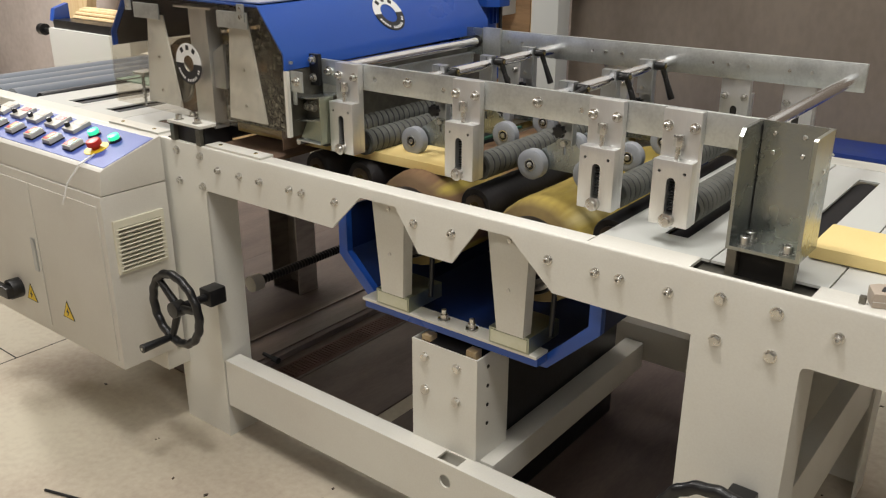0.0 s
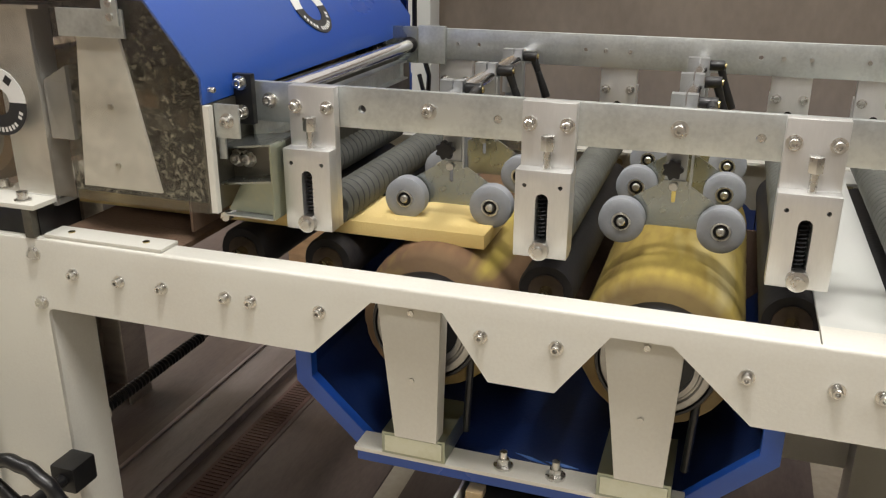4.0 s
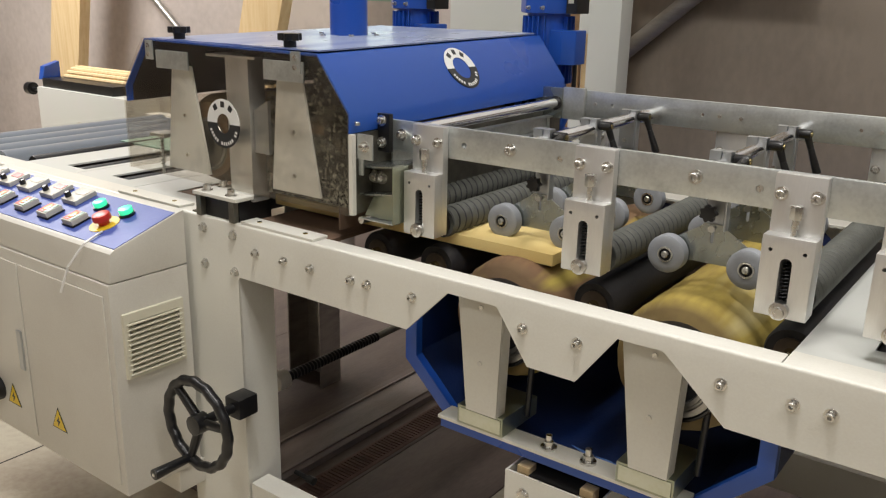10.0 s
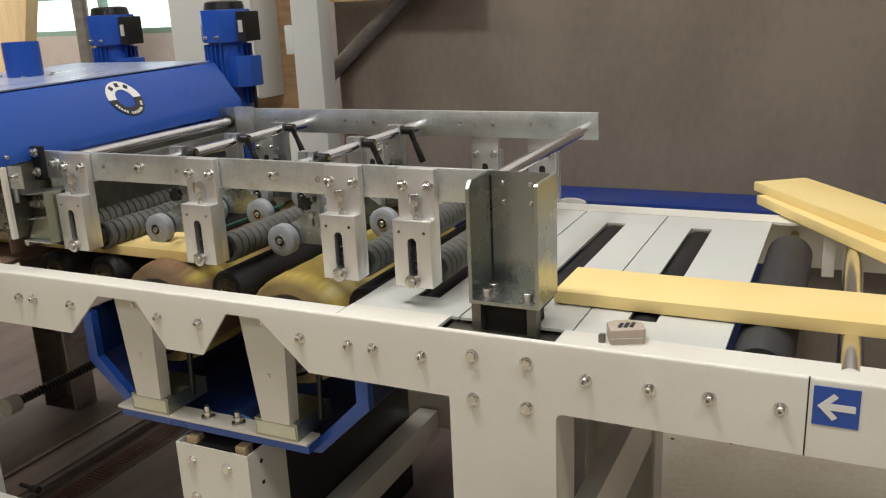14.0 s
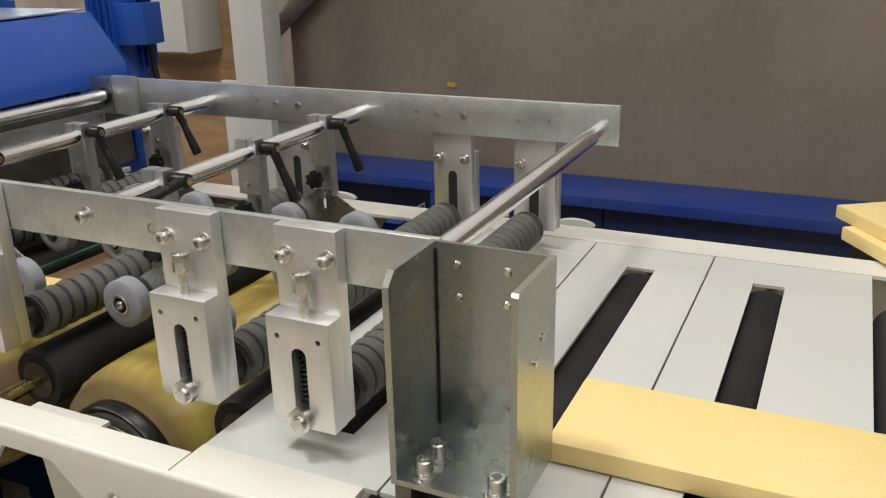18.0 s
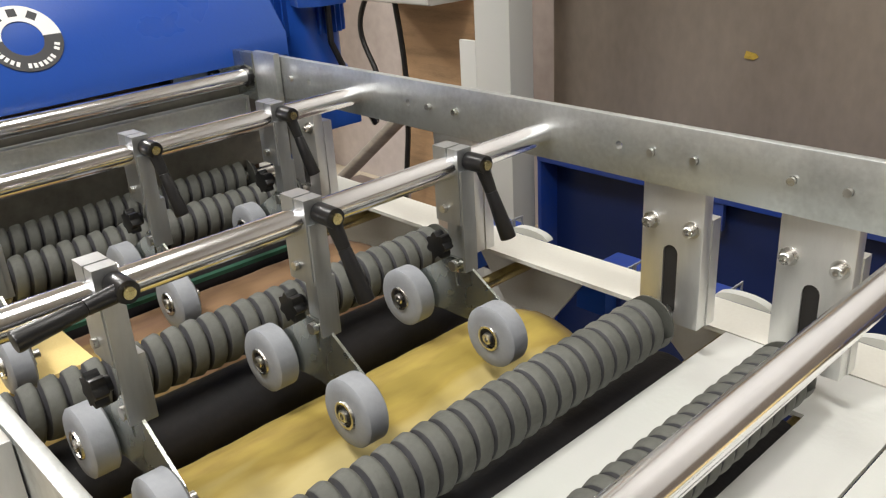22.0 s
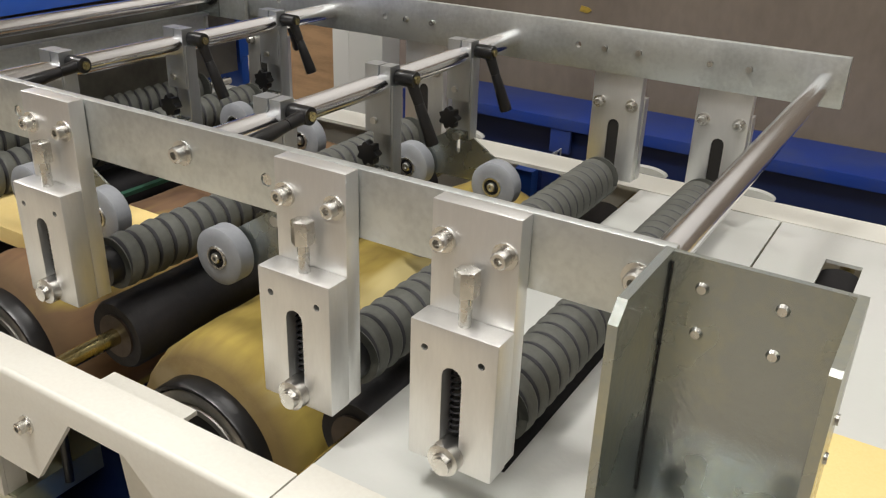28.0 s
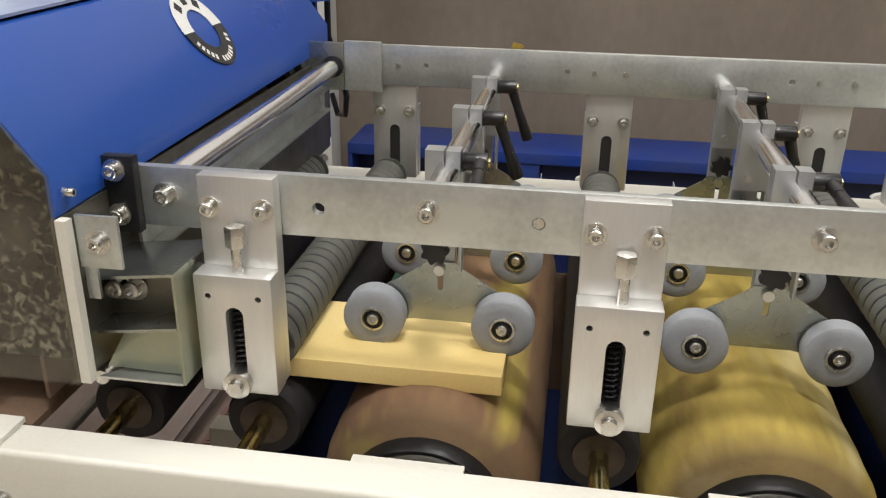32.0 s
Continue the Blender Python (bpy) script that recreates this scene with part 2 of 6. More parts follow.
def acrylic(name, dirt):
    """Clear sheet, mottled with dust where dirt is high."""
    m = bpy.data.materials.new(name)
    m.use_nodes = True
    nt = m.node_tree
    N, L = nt.nodes.new, nt.links.new
    nt.nodes.clear()
    out, tr, gl, df, m1, m2 = N("ShaderNodeOutputMaterial"), N("ShaderNodeBsdfTransparent"), N("ShaderNodeBsdfGlossy"), N("ShaderNodeBsdfDiffuse"), N("ShaderNodeMixShader"), N("ShaderNodeMixShader")
    tr.inputs[0].default_value = (0.97, 0.955, 0.925, 1)
    gl.inputs["Roughness"].default_value = 0.04
    df.inputs[0].default_value = (0.36, 0.31, 0.24, 1)
    m1.inputs[0].default_value = 0.07
    L(tr.outputs[0], m1.inputs[1])
    L(gl.outputs[0], m1.inputs[2])
    tc, n1, n2, n3 = N("ShaderNodeTexCoord"), N("ShaderNodeTexNoise"), N("ShaderNodeTexNoise"), N("ShaderNodeTexNoise")
    for n, sc, de, di in ((n1, 16, 8, 0.3), (n2, 60, 8, 0.5), (n3, 105, 9, 0.9)):
        n.inputs["Scale"].default_value, n.inputs["Detail"].default_value, n.inputs["Distortion"].default_value = sc, de, di
        L(tc.outputs["Object"], n.inputs["Vector"])
    sep, side, low, bias = N("ShaderNodeSeparateXYZ"), N("ShaderNodeMapRange"), N("ShaderNodeMapRange"), N("ShaderNodeMath")
    L(tc.outputs["Object"], sep.inputs[0])
    for node, axis, v in ((side, 0, (0.08, 0.30, -0.05, 0.20)), (low, 2, (0.0, 0.09, 0.24, 0.0))):
        for k in range(4):
            node.inputs[k + 1].default_value = v[k]
        L(sep.outputs[axis], node.inputs[0])
    L(side.outputs[0], bias.inputs[0])
    L(low.outputs[0], bias.inputs[1])
    add1, add2, mr, amt = N("ShaderNodeMath"), N("ShaderNodeMath"), N("ShaderNodeMapRange"), N("ShaderNodeMath")
    L(n1.outputs[0], add1.inputs[0])
    L(bias.outputs[0], add1.inputs[1])
    add2.operation, amt.operation = "MULTIPLY_ADD", "MULTIPLY"
    L(n2.outputs[0], add2.inputs[0])
    add2.inputs[1].default_value = 0.45
    L(add1.outputs[0], add2.inputs[2])
    mr.inputs[1].default_value, mr.inputs[2].default_value = 0.68, 0.98
    L(add2.outputs[0], mr.inputs[0])
    L(mr.outputs[0], amt.inputs[0])
    amt.inputs[1].default_value = dirt
    ramp, tone = N("ShaderNodeMapRange"), N("ShaderNodeMix")
    tone.data_type = "RGBA"
    tone.inputs[6].default_value, tone.inputs[7].default_value = (0.016, 0.014, 0.010, 1), (0.30, 0.285, 0.225, 1)
    ramp.inputs[1].default_value, ramp.inputs[2].default_value = 0.49, 0.66
    L(n3.outputs[0], ramp.inputs[0])
    L(ramp.outputs[0], tone.inputs[0])
    L(tone.outputs[2], df.inputs[0])
    L(amt.outputs[0], m2.inputs[0])
    L(m1.outputs[0], m2.inputs[1])
    L(df.outputs[0], m2.inputs[2])
    L(m2.outputs[0], out.inputs[0])
    return m


M["acrylic"] = acrylic("dusty_acrylic", 0.10)
M["acrylic_dirty"] = acrylic("caked_acrylic", 0.96)


def sisal(name, a, b, c):
    """Fibrous brush: colour bands round the axis and fine streaks."""
    m = mat(name, a, 0.9, var=0.2, scale=9, fine=70, bump=0.10, tint=b, stretch=(1, 0.3, 1))
    nt = m.node_tree
    N, L = nt.nodes.new, nt.links.new
    bs = nt.nodes["Principled BSDF"]
    old = bs.inputs["Base Color"].links[0].from_socket
    tc, n, mr, mx = N("ShaderNodeTexCoord"), N("ShaderNodeTexNoise"), N("ShaderNodeMapRange"), N("ShaderNodeMix")
    mx.data_type = "RGBA"
    mp = N("ShaderNodeMapping")
    mp.inputs["Scale"].default_value = (1, 0.18, 1)
    L(tc.outputs["Object"], mp.inputs[0])
    n.inputs["Scale"].default_value, n.inputs["Detail"].default_value = 11, 3
    L(mp.outputs[0], n.inputs["Vector"])
    mr.inputs[1].default_value, mr.inputs[2].default_value = 0.53, 0.63
    L(n.outputs[0], mr.inputs[0])
    L(mr.outputs[0], mx.inputs[0])
    L(old, mx.inputs[6])
    mx.inputs[7].default_value = (*c, 1)
    sep, ab, ends, worn = N("ShaderNodeSeparateXYZ"), N("ShaderNodeMath"), N("ShaderNodeMapRange"), N("ShaderNodeMix")
    worn.data_type = "RGBA"
    worn.inputs[7].default_value = (0.13, 0.085, 0.045, 1)
    L(tc.outputs["Object"], sep.inputs[0])
    ab.operation = "ABSOLUTE"
    L(sep.outputs[1], ab.inputs[0])
    ends.inputs[1].default_value, ends.inputs[2].default_value, ends.inputs[4].default_value = 0.285, 0.318, 0.85
    L(ab.outputs[0], ends.inputs[0])
    L(ends.outputs[0], worn.inputs[0])
    L(mx.outputs[2], worn.inputs[6])
    L(worn.outputs[2], bs.inputs["Base Color"])
    return m


M["sisal"] = sisal("yellow_sisal", (0.43, 0.325, 0.07), (0.19, 0.12, 0.035), (0.52, 0.43, 0.19))
M["sisal_brown"] = sisal("worn_brown_sisal", (0.22, 0.13, 0.065), (0.11, 0.055, 0.042), (0.44, 0.34, 0.075))

# ---- mesh helpers ----
def box(bm, x0, x1, y0, y1, z0, z1, bev=0.0):
    r = bmesh.ops.create_cube(bm, size=1, matrix=Matrix.LocRotScale(((x0 + x1) / 2, (y0 + y1) / 2, (z0 + z1) / 2), None, (x1 - x0, y1 - y0, z1 - z0)))
    if bev:
        es = list({e for v in r["verts"] for e in v.link_edges})
        bmesh.ops.bevel(bm, geom=es, offset=bev, segments=2, profile=0.7, affect="EDGES")
    return bm


def rod(bm, p0, p1, r, seg=16, r2=None, bev=0.0):
    p0, p1 = Vector(p0), Vector(p1)
    d = p1 - p0
    m = Matrix.Translation((p0 + p1) / 2) @ d.to_track_quat("Z", "Y").to_matrix().to_4x4()
    res = bmesh.ops.create_cone(bm, cap_ends=True, segments=seg, radius1=r, radius2=r if r2 is None else r2, depth=d.length, matrix=m)
    if bev:
        es = [e for e in {e for v in res["verts"] for e in v.link_edges} if any(len(f.verts) > 4 for f in e.link_faces)]
        bmesh.ops.bevel(bm, geom=es, offset=bev, segments=2, profile=0.6, affect="EDGES")
    return bm


def tube(bm, pts, r, seg=8):
    """One bent tube through the points, closed at both ends."""
    pts = [Vector(p) for p in pts]
    rings = []
    for i, p in enumerate(pts):
        d = (pts[min(i + 1, len(pts) - 1)] - pts[max(i - 1, 0)]).normalized()
        u = d.cross(Vector((0.13, 0.99, 0.07))).normalized()
        v = d.cross(u)
        rings.append([bm.verts.new(p + u * r * math.cos(k * math.tau / seg) + v * r * math.sin(k * math.tau / seg)) for k in range(seg)])
    for a, b in zip(rings, rings[1:]):
        for k in range(seg):
            bm.faces.new((a[k], a[(k + 1) % seg], b[(k + 1) % seg], b[k]))
    bm.faces.new(rings[0][::-1])
    bm.faces.new(rings[-1])
    bmesh.ops.recalc_face_normals(bm, faces=bm.faces)


def prism(bm, pts, axis, a, b, bev=0.0):
    """A polygon, given in the two other axes, drawn out along axis from a to b."""
    def put(p, q):
        return {"x": (q, p[0], p[1]), "y": (p[0], q, p[1]), "z": (p[0], p[1], q)}[axis]
    va, vb = [bm.verts.new(put(p, a)) for p in pts], [bm.verts.new(put(p, b)) for p in pts]
    n = len(pts)
    fs = [bm.faces.new(va), bm.faces.new(vb[::-1])] + [bm.faces.new((va[i], vb[i], vb[(i + 1) % n], va[(i + 1) % n])) for i in range(n)]
    bmesh.ops.recalc_face_normals(bm, faces=fs)
    if bev:
        bmesh.ops.bevel(bm, geom=list({e for f in fs for e in f.edges}), offset=bev, segments=2, profile=0.7, affect="EDGES")
    return bm


def lathe(bm, prof, centre, axis, seg=32):
    """Turns (along, radius) pairs round an axis through centre."""
    c = Vector(centre)
    u, v, w = {"x": (Vector((0, 1, 0)), Vector((0, 0, 1)), Vector((1, 0, 0))), "y": (Vector((0, 0, 1)), Vector((1, 0, 0)), Vector((0, 1, 0))), "z": (Vector((1, 0, 0)), Vector((0, 1, 0)), Vector((0, 0, 1)))}[axis]
    rings = [[bm.verts.new(c + w * a + (u * math.cos(k * math.tau / seg) + v * math.sin(k * math.tau / seg)) * r) for k in range(seg)] for a, r in prof]
    fs = []
    for p, q in zip(rings, rings[1:]):
        fs += [bm.faces.new((p[k], p[(k + 1) % seg], q[(k + 1) % seg], q[k])) for k in range(seg)]
    for ring, (a, r) in ((rings[0], prof[0]), (rings[-1], prof[-1])):
        fs.append(bm.faces.new(ring))
    bmesh.ops.recalc_face_normals(bm, faces=fs)
    return bm


def plate(bm, outline, holes, axis, a, b, bev=0.0):
    """A sheet with holes through it, both given as polygons in the two other axes."""
    def put(p, q):
        return {"x": (q, p[0], p[1]), "y": (p[0], q, p[1]), "z": (p[0], p[1], q)}[axis]
    es, loops = [], []
    for poly in (outline, *holes):
        vs = [bm.verts.new(put(p, a)) for p in poly]
        es += [bm.edges.new((vs[i], vs[(i + 1) % len(vs)])) for i in range(len(vs))]
    r = bmesh.ops.triangle_fill(bm, use_beauty=True, edges=es)
    fs = [f for f in r["geom"] if isinstance(f, bmesh.types.BMFace)]
    ex = bmesh.ops.extrude_face_region(bm, geom=fs)
    shift = Vector(put((0, 0), b)) - Vector(put((0, 0), a))
    bmesh.ops.translate(bm, vec=shift, verts=[v for v in ex["geom"] if isinstance(v, bmesh.types.BMVert)])
    bmesh.ops.recalc_face_normals(bm, faces=bm.faces)
    if bev:
        rim = {tuple(round(c, 5) for c in put(p, q)) for p in outline for q in (a, b)}
        es = [e for e in bm.edges if e.calc_face_angle(0) > 1 and all(tuple(round(c, 5) for c in v.co) in rim for v in e.verts)]
        bmesh.ops.bevel(bm, geom=es, offset=bev, segments=2, profile=0.5, affect="EDGES")
    return bm


def circle(cx, cy, r, n=14):
    return [(cx + r * math.cos(k * math.tau / n), cy + r * math.sin(k * math.tau / n)) for k in range(n)]


def slot(cx, z0, z1, w, n=6):
    r = w / 2
    return [(cx + r * math.cos(a), z1 - r + r * math.sin(a)) for a in [math.pi * k / n for k in range(n + 1)]] + [(cx + r * math.cos(a), z0 + r + r * math.sin(a)) for a in [math.pi + math.pi * k / n for k in range(n + 1)]]


def mesh_of(name, bm, material, smooth=40):
    me = bpy.data.meshes.new(name)
    bm.to_mesh(me)
    bm.free()
    me.materials.append(material)
    if smooth:
        me.shade_smooth()
        me.set_sharp_from_angle(angle=radians(smooth))
    return me


def where(ob):
    p = Vector(ob.location)
    while ob.parent:
        ob = ob.parent
        p += Vector(ob.location)
    return p


def part(name, bm, material, parent, label="", smooth=40):
    """One mesh, given in world places, as a part under a thing or a part."""
    bmesh.ops.translate(bm, vec=-where(parent), verts=bm.verts)
    ob = new(name, mesh_of(name, bm, material, smooth))
    ob.parent = parent
    return tagged(ob, label)


def thing(name, at, label, category, group="", kind=""):
    ob = new(name)
    ob.empty_display_size = 0.05
    ob.location = at
    return tagged(ob, label, category, group, kind)


def solid(name, bm, material, at, label, category, group="", kind="", smooth=40):
    bmesh.ops.translate(bm, vec=-Vector(at), verts=bm.verts)
    ob = new(name, mesh_of(name, bm, material, smooth))
    ob.location = at
    return tagged(ob, label, category, group, kind)


B = bmesh.new


def cap_bolt(x, y, z, r=0.0075, parent=None, d="y", s=-1, washer=True, hexa=False, name="bolt"):
    """A socket-head or hexagon bolt whose head stands out from the face at y (or x, z) in direction s."""
    bm = B()
    ax = Vector({"x": (1, 0, 0), "y": (0, 1, 0), "z": (0, 0, 1)}[d]) * s
    p = Vector((x, y, z))
    if washer:
        rod(bm, p, p + ax * 0.002, r * 1.55, 16)
    if hexa:
        rod(bm, p + ax * 0.002, p + ax * 0.009, r * 1.15, 6)
    else:
        lathe_dir = [(0.002, r), (0.0105, r), (0.0115, r * 0.85), (0.0115, r * 0.5), (0.006, r * 0.5)]
        lathe(bm, [(a * s, q) for a, q in lathe_dir], p, d, 14)
    return part(name, bm, M["steel"], parent)

# ---- setting ----
FRONT, BACK, TOP, UNDER = 1.460, 2.380, 0.886, 0.765
bm = B()
box(bm, -12, 7, -5, 8, -0.1, 0)
solid("floor", bm, M["floor"], (0, 0, 0), "dusty worn concrete floor with stains", "floor", kind="structure")
bm = B()
box(bm, -1.90, 6.9, 3.45, 3.60, 0, 1.66)
solid("wall_north", bm, M["wall"], (0, 3.45, 0), "grey-brown rough wall board behind the machine", "wall", kind="structure")
# out of view; added in white so the chrome rods reflect something bright
bm = B()
box(bm, -1.90, 6.9, 3.47, 3.60, 1.6602, 3.9)
solid("wall_north_reflector", bm, M["upper_wall"], (0, 3.47, 1.66), "unseen plain white upper wall added to brighten the rods", "wall", kind="structure")
WY = 4.1
bm = B()
plate(bm, [(-11.9, 0), (-1.90, 0), (-1.90, 3.9), (-11.9, 3.9)], [[(-4.6, 1.31), (-3.35, 1.31), (-3.35, 1.9), (-4.6, 1.9)]], "y", WY, WY + 0.15)
solid("wall_northwest", bm, M["wall_light"], (-6, WY, 0), "pale rough wall board lit from the hall", "wall", kind="structure", smooth=0)
bm = B()
box(bm, -1.90, -1.80, 3.6, WY + 0.15, 0, 3.9)
solid("wall_step", bm, M["wall"], (-1.85, 3.9, 0), "short return of the rough wall board", "wall", kind="structure")
for nm, a in (("wall_south", (-12, 7, -5.15, -5)), ("wall_west", (-12.0, -11.9, -5, 8)), ("wall_east", (6.9, 7.0, -5, 8))):
    bm = B()
    box(bm, *a, 0, 3.9)
    solid(nm, bm, M["wall_light"], (0, 0, 0), "plain rough hall wall", "wall", kind="structure")
bm = B()
box(bm, -12, 7, -5, 8, 3.9, 4.0)
solid("ceiling", bm, M["ceiling"], (0, 0, 3.9), "plain sheet ceiling of the hall", "ceiling", kind="structure")
w = thing("window_1", (-4.0, WY + 0.05, 1.3), "bright strip window with green-edged panes", "window", kind="structure")
bm = B()
box(bm, -4.6, -3.35, WY + 0.08, WY + 0.085, 1.34, 1.9)
part("pane", bm, M["daylight"], w)
bm = B()
for z in (1.31, 1.52, 1.87):
    box(bm, -4.6, -3.35, WY + 0.03, WY + 0.09, z, z + 0.03)
for x in (-4.6, -3.95, -3.38):
    box(bm, x, x + 0.03, WY + 0.03, WY + 0.09, 1.34, 1.87)
part("window_frame", bm, M["green_dim"], w)

bm = B()
box(bm, -1.893, -1.77, 3.12, 3.21, 0, 3.9, 0.003)
box(bm, -1.93, -1.885, 3.12, 3.2, 1.235, 1.345, 0.004)
box(bm, -1.953, -1.8932, 3.12, 3.135, 0.25, 0.985, 0.002)
solid("steel_column", bm, M["white_table"], (-1.87, 3.16, 0), "white-painted steel column with small side brackets", "column", kind="structure")
bm = B()
rod(bm, (-1.95, 3.40, 1.10), (-1.07, 3.40, 1.83), 0.03, 20)
solid("wall_brace", bm, M["galv_pipe"], (-1.5, 3.4, 1.5), "dull grey diagonal steel pipe on the wall", "pipe", kind="structure")
bm = B()
rod(bm, (-3.54, 3.62, 0), (-3.54, 3.62, 3.9), 0.038, 20)
solid("roof_post", bm, M["galv_pipe"], (-3.54, 3.62, 0), "dull grey round steel post", "post", kind="structure")
bm = B()
rod(bm, (-6.2, 3.95, 1.748), (-4.2, 3.95, 0.203), 0.022, 16)
solid("wall_brace", bm, M["galv_pipe"], (-5, 3.95, 1), "dull grey diagonal steel pipe on the wall", "pipe", kind="structure")
for x, wd, shift in ((-4.21, 0.325, 0.30), (-6.26, 0.37, 0.235)):
    bm = B()
    box(bm, x - wd / 2, x + wd / 2, 3.72, 3.80, 0, 3.9, 0.004)
    for v in bm.verts:
        v.co.x += (v.co.z - 1.5) * shift
    solid("timber_post", bm, M["wood"], (x, 3.76, 0), "pale knotty pine timber leaning before the wall", "post", kind="structure")
for z, h in ((1.385, 0.012), (1.53, 0.05)):
    bm = B()
    box(bm, -11.8, -4.7, WY - 0.012, WY - 0.0005, z, z + h, 0.002)
    solid("trim", bm, M["galv_pipe"] if h > 0.02 else M["wall_light"], (-7, WY, z), "thin pale ledge along the wall board", "trim", kind="structure")

# ---- machine frame ----
fr = thing("machine_frame", (-1.2, 1.9, 0), "cream powder-coated steel frame of a brush sander", "machine frame")


LEGS = ((-2.04, -1.838), (-0.484, -0.297))


def beam(y0, y1, name, label=""):
    """Folded side beam: face with tapered cut-outs, top flange."""
    feet = [[(a, UNDER), (a, 0), (b, 0), (b, UNDER - 0.01), (b + 0.003, UNDER - 0.003), (b + 0.01, UNDER)] for a, b in LEGS] if y0 < 1.9 else [[], []]
    outline = [(-3.4, UNDER), *feet[0], (-1.365, UNDER), (-1.272, TOP - 0.028), (-1.168, TOP - 0.028), (-1.103, UNDER), (-1.012, UNDER), (-0.944, TOP - 0.028), (-0.868, TOP - 0.028), (-0.766, UNDER), *feet[1], (1.1, UNDER), (1.1, TOP), (-3.4, TOP)]
    bm, fl = B(), []
    face = y0 if y0 < 1.9 else y1 - 0.006
    prism(bm, outline, "y", face, face + 0.006)
    if y0 < 1.9:
        es = [e for e in bm.edges if all(abs(v.co.z - TOP) < 1e-5 and abs(v.co.y - face) < 1e-5 for v in e.verts)]
        bmesh.ops.bevel(bm, geom=es, offset=0.0055, segments=4, profile=0.5, affect="EDGES")
        for a, b, yy in ((-3.4, -2.02, y0 + 0.06), (-2.02, -0.702, y0 + 0.042), (-0.70, -0.503, y0 + 0.06), (-0.503, -0.30, y0 + 0.004), (-0.30, 1.1, y0 + 0.06)):
            if yy > y0 + 0.0061:
                fl.append((a, b, y0 + 0.0061, yy))
    else:
        fl.append((-3.4, 1.1, y1 - 0.07, y1 - 0.0061))
    ob = part(name, bm, M["white"], fr, label)
    for a, b, c, d in fl:
        bm = B()
        box(bm, a, b, c, d, TOP - 0.006, TOP)
        part("top_flange", bm, M["white"], ob)
    return ob


front = beam(FRONT, FRONT + 0.06, "front_beam")
rear = beam(BACK - 0.06, BACK, "rear_beam")


def leg(x0, x1, y, s, material="white"):
    """Folded plate leg with a return flange on both sides; in front its face is one with the beam."""
    bm = B()
    if s > 0:
        for x, q in ((x0, 1), (x1, -1)):
            bm = B()
            prism(bm, [(x, y + 0.0062), (x + q * 0.006, y + 0.0062), (x + q * 0.006, y + 0.094), (x + q * 0.026, y + 0.094), (x + q * 0.026, y + 0.10), (x, y + 0.10)], "z", 0, UNDER - 0.0003)
            part("leg_flange", bm, M["white"], fr)
        return
    w, d = 0.006 * s, 0.10 * s
    prism(bm, [(x0, y), (x1, y), (x1, y + d), (x1 - 0.006, y + d), (x1 - 0.006, y + w), (x0 + 0.006, y + w), (x0 + 0.006, y + d), (x0, y + d)], "z", 0, UNDER - 0.0003)
    return part("leg", bm, M[material], fr)


for x0, x1 in LEGS:
    leg(x0, x1, FRONT, 1)
for x0, x1 in ((-2.58, -2.42), LEGS[1]):
    leg(x0, x1, BACK - 0.0005, -1, "galv_pipe" if x0 < -2 else "white")
for y0, y1 in ((FRONT + 0.0025, FRONT + 0.055), (BACK - 0.055, BACK - 0.0025)):
    bm = B()
    if y0 < 1.9:
        plate(bm, [(-1.832, y0), (-0.49, y0), (-0.49, y1), (-1.832, y1)], [[(-1.06, y0 + 0.008), (-1.0, y0 + 0.008), (-1.0, y1 - 0.008), (-1.06, y1 - 0.008)]], "z", 0.249, 0.255)
        plate(bm, [(-1.832, 0.108), (-0.49, 0.108), (-0.49, 0.249), (-1.832, 0.249)], [circle(-1.03, 0.205, 0.017, 20)], "y", y0, y0 + 0.005)
        box(bm, -1.832, -0.49, y1 - 0.005, y1, 0.108, 0.249)
    else:
        box(bm, -1.832, -0.49, y0, y1, 0.19, 0.30, 0.003)
    part("lower_beam", bm, M["white"], fr)
bm = B()
box(bm, -0.345, -0.303, FRONT + 0.11, BACK - 0.11, 0.30, 0.45, 0.003)
part("cross_beam", bm, M["white"], fr)
bm = B()
box(bm, -1.0, -0.94, FRONT + 0.07, BACK - 0.06, 0.17, 0.25, 0.003)
part("cross_beam", bm, M["white"], fr)

ZB = 0.832
for x in (-1.775, -1.69, -1.613, -1.504, -1.461, -1.351, -1.114, -1.012, -0.778, -0.677, -0.627, -0.533, -0.249, -0.151, -0.064, 0.033):
    cap_bolt(x, FRONT, ZB, 0.0065, front)
for x, hexa in ((-1.946, 1), (-1.846, 1), (-0.44, 1), (-0.346, 1)):
    for z in (0.859 if x < -1 else 0.846, 0.775 if x < -1 else 0.768):
        cap_bolt(x, FRONT, z, 0.0075, front, hexa=bool(hexa))

# seam and direction sign on the front beam
bm = B()
box(bm, 0.0665, 0.0685, FRONT - 0.0006, FRONT + 0.002, UNDER, TOP)
part("beam_seam", bm, M["dark"], front)
bm = B()
box(bm, 0.074, 0.133, FRONT - 0.0012, FRONT - 0.0002, 0.817, 0.875)
sign = part("direction_sign", bm, M["blue"], front, "blue sign with a white arrow")
bm = B()
prism(bm, [(0.080, 0.846), (0.100, 0.866), (0.106, 0.861), (0.096, 0.851), (0.128, 0.851), (0.128, 0.841), (0.096, 0.841), (0.106, 0.831), (0.100, 0.826)], "y", FRONT - 0.0022, FRONT - 0.0013)
part("arrow", bm, M["print_white"], sign, smooth=0)

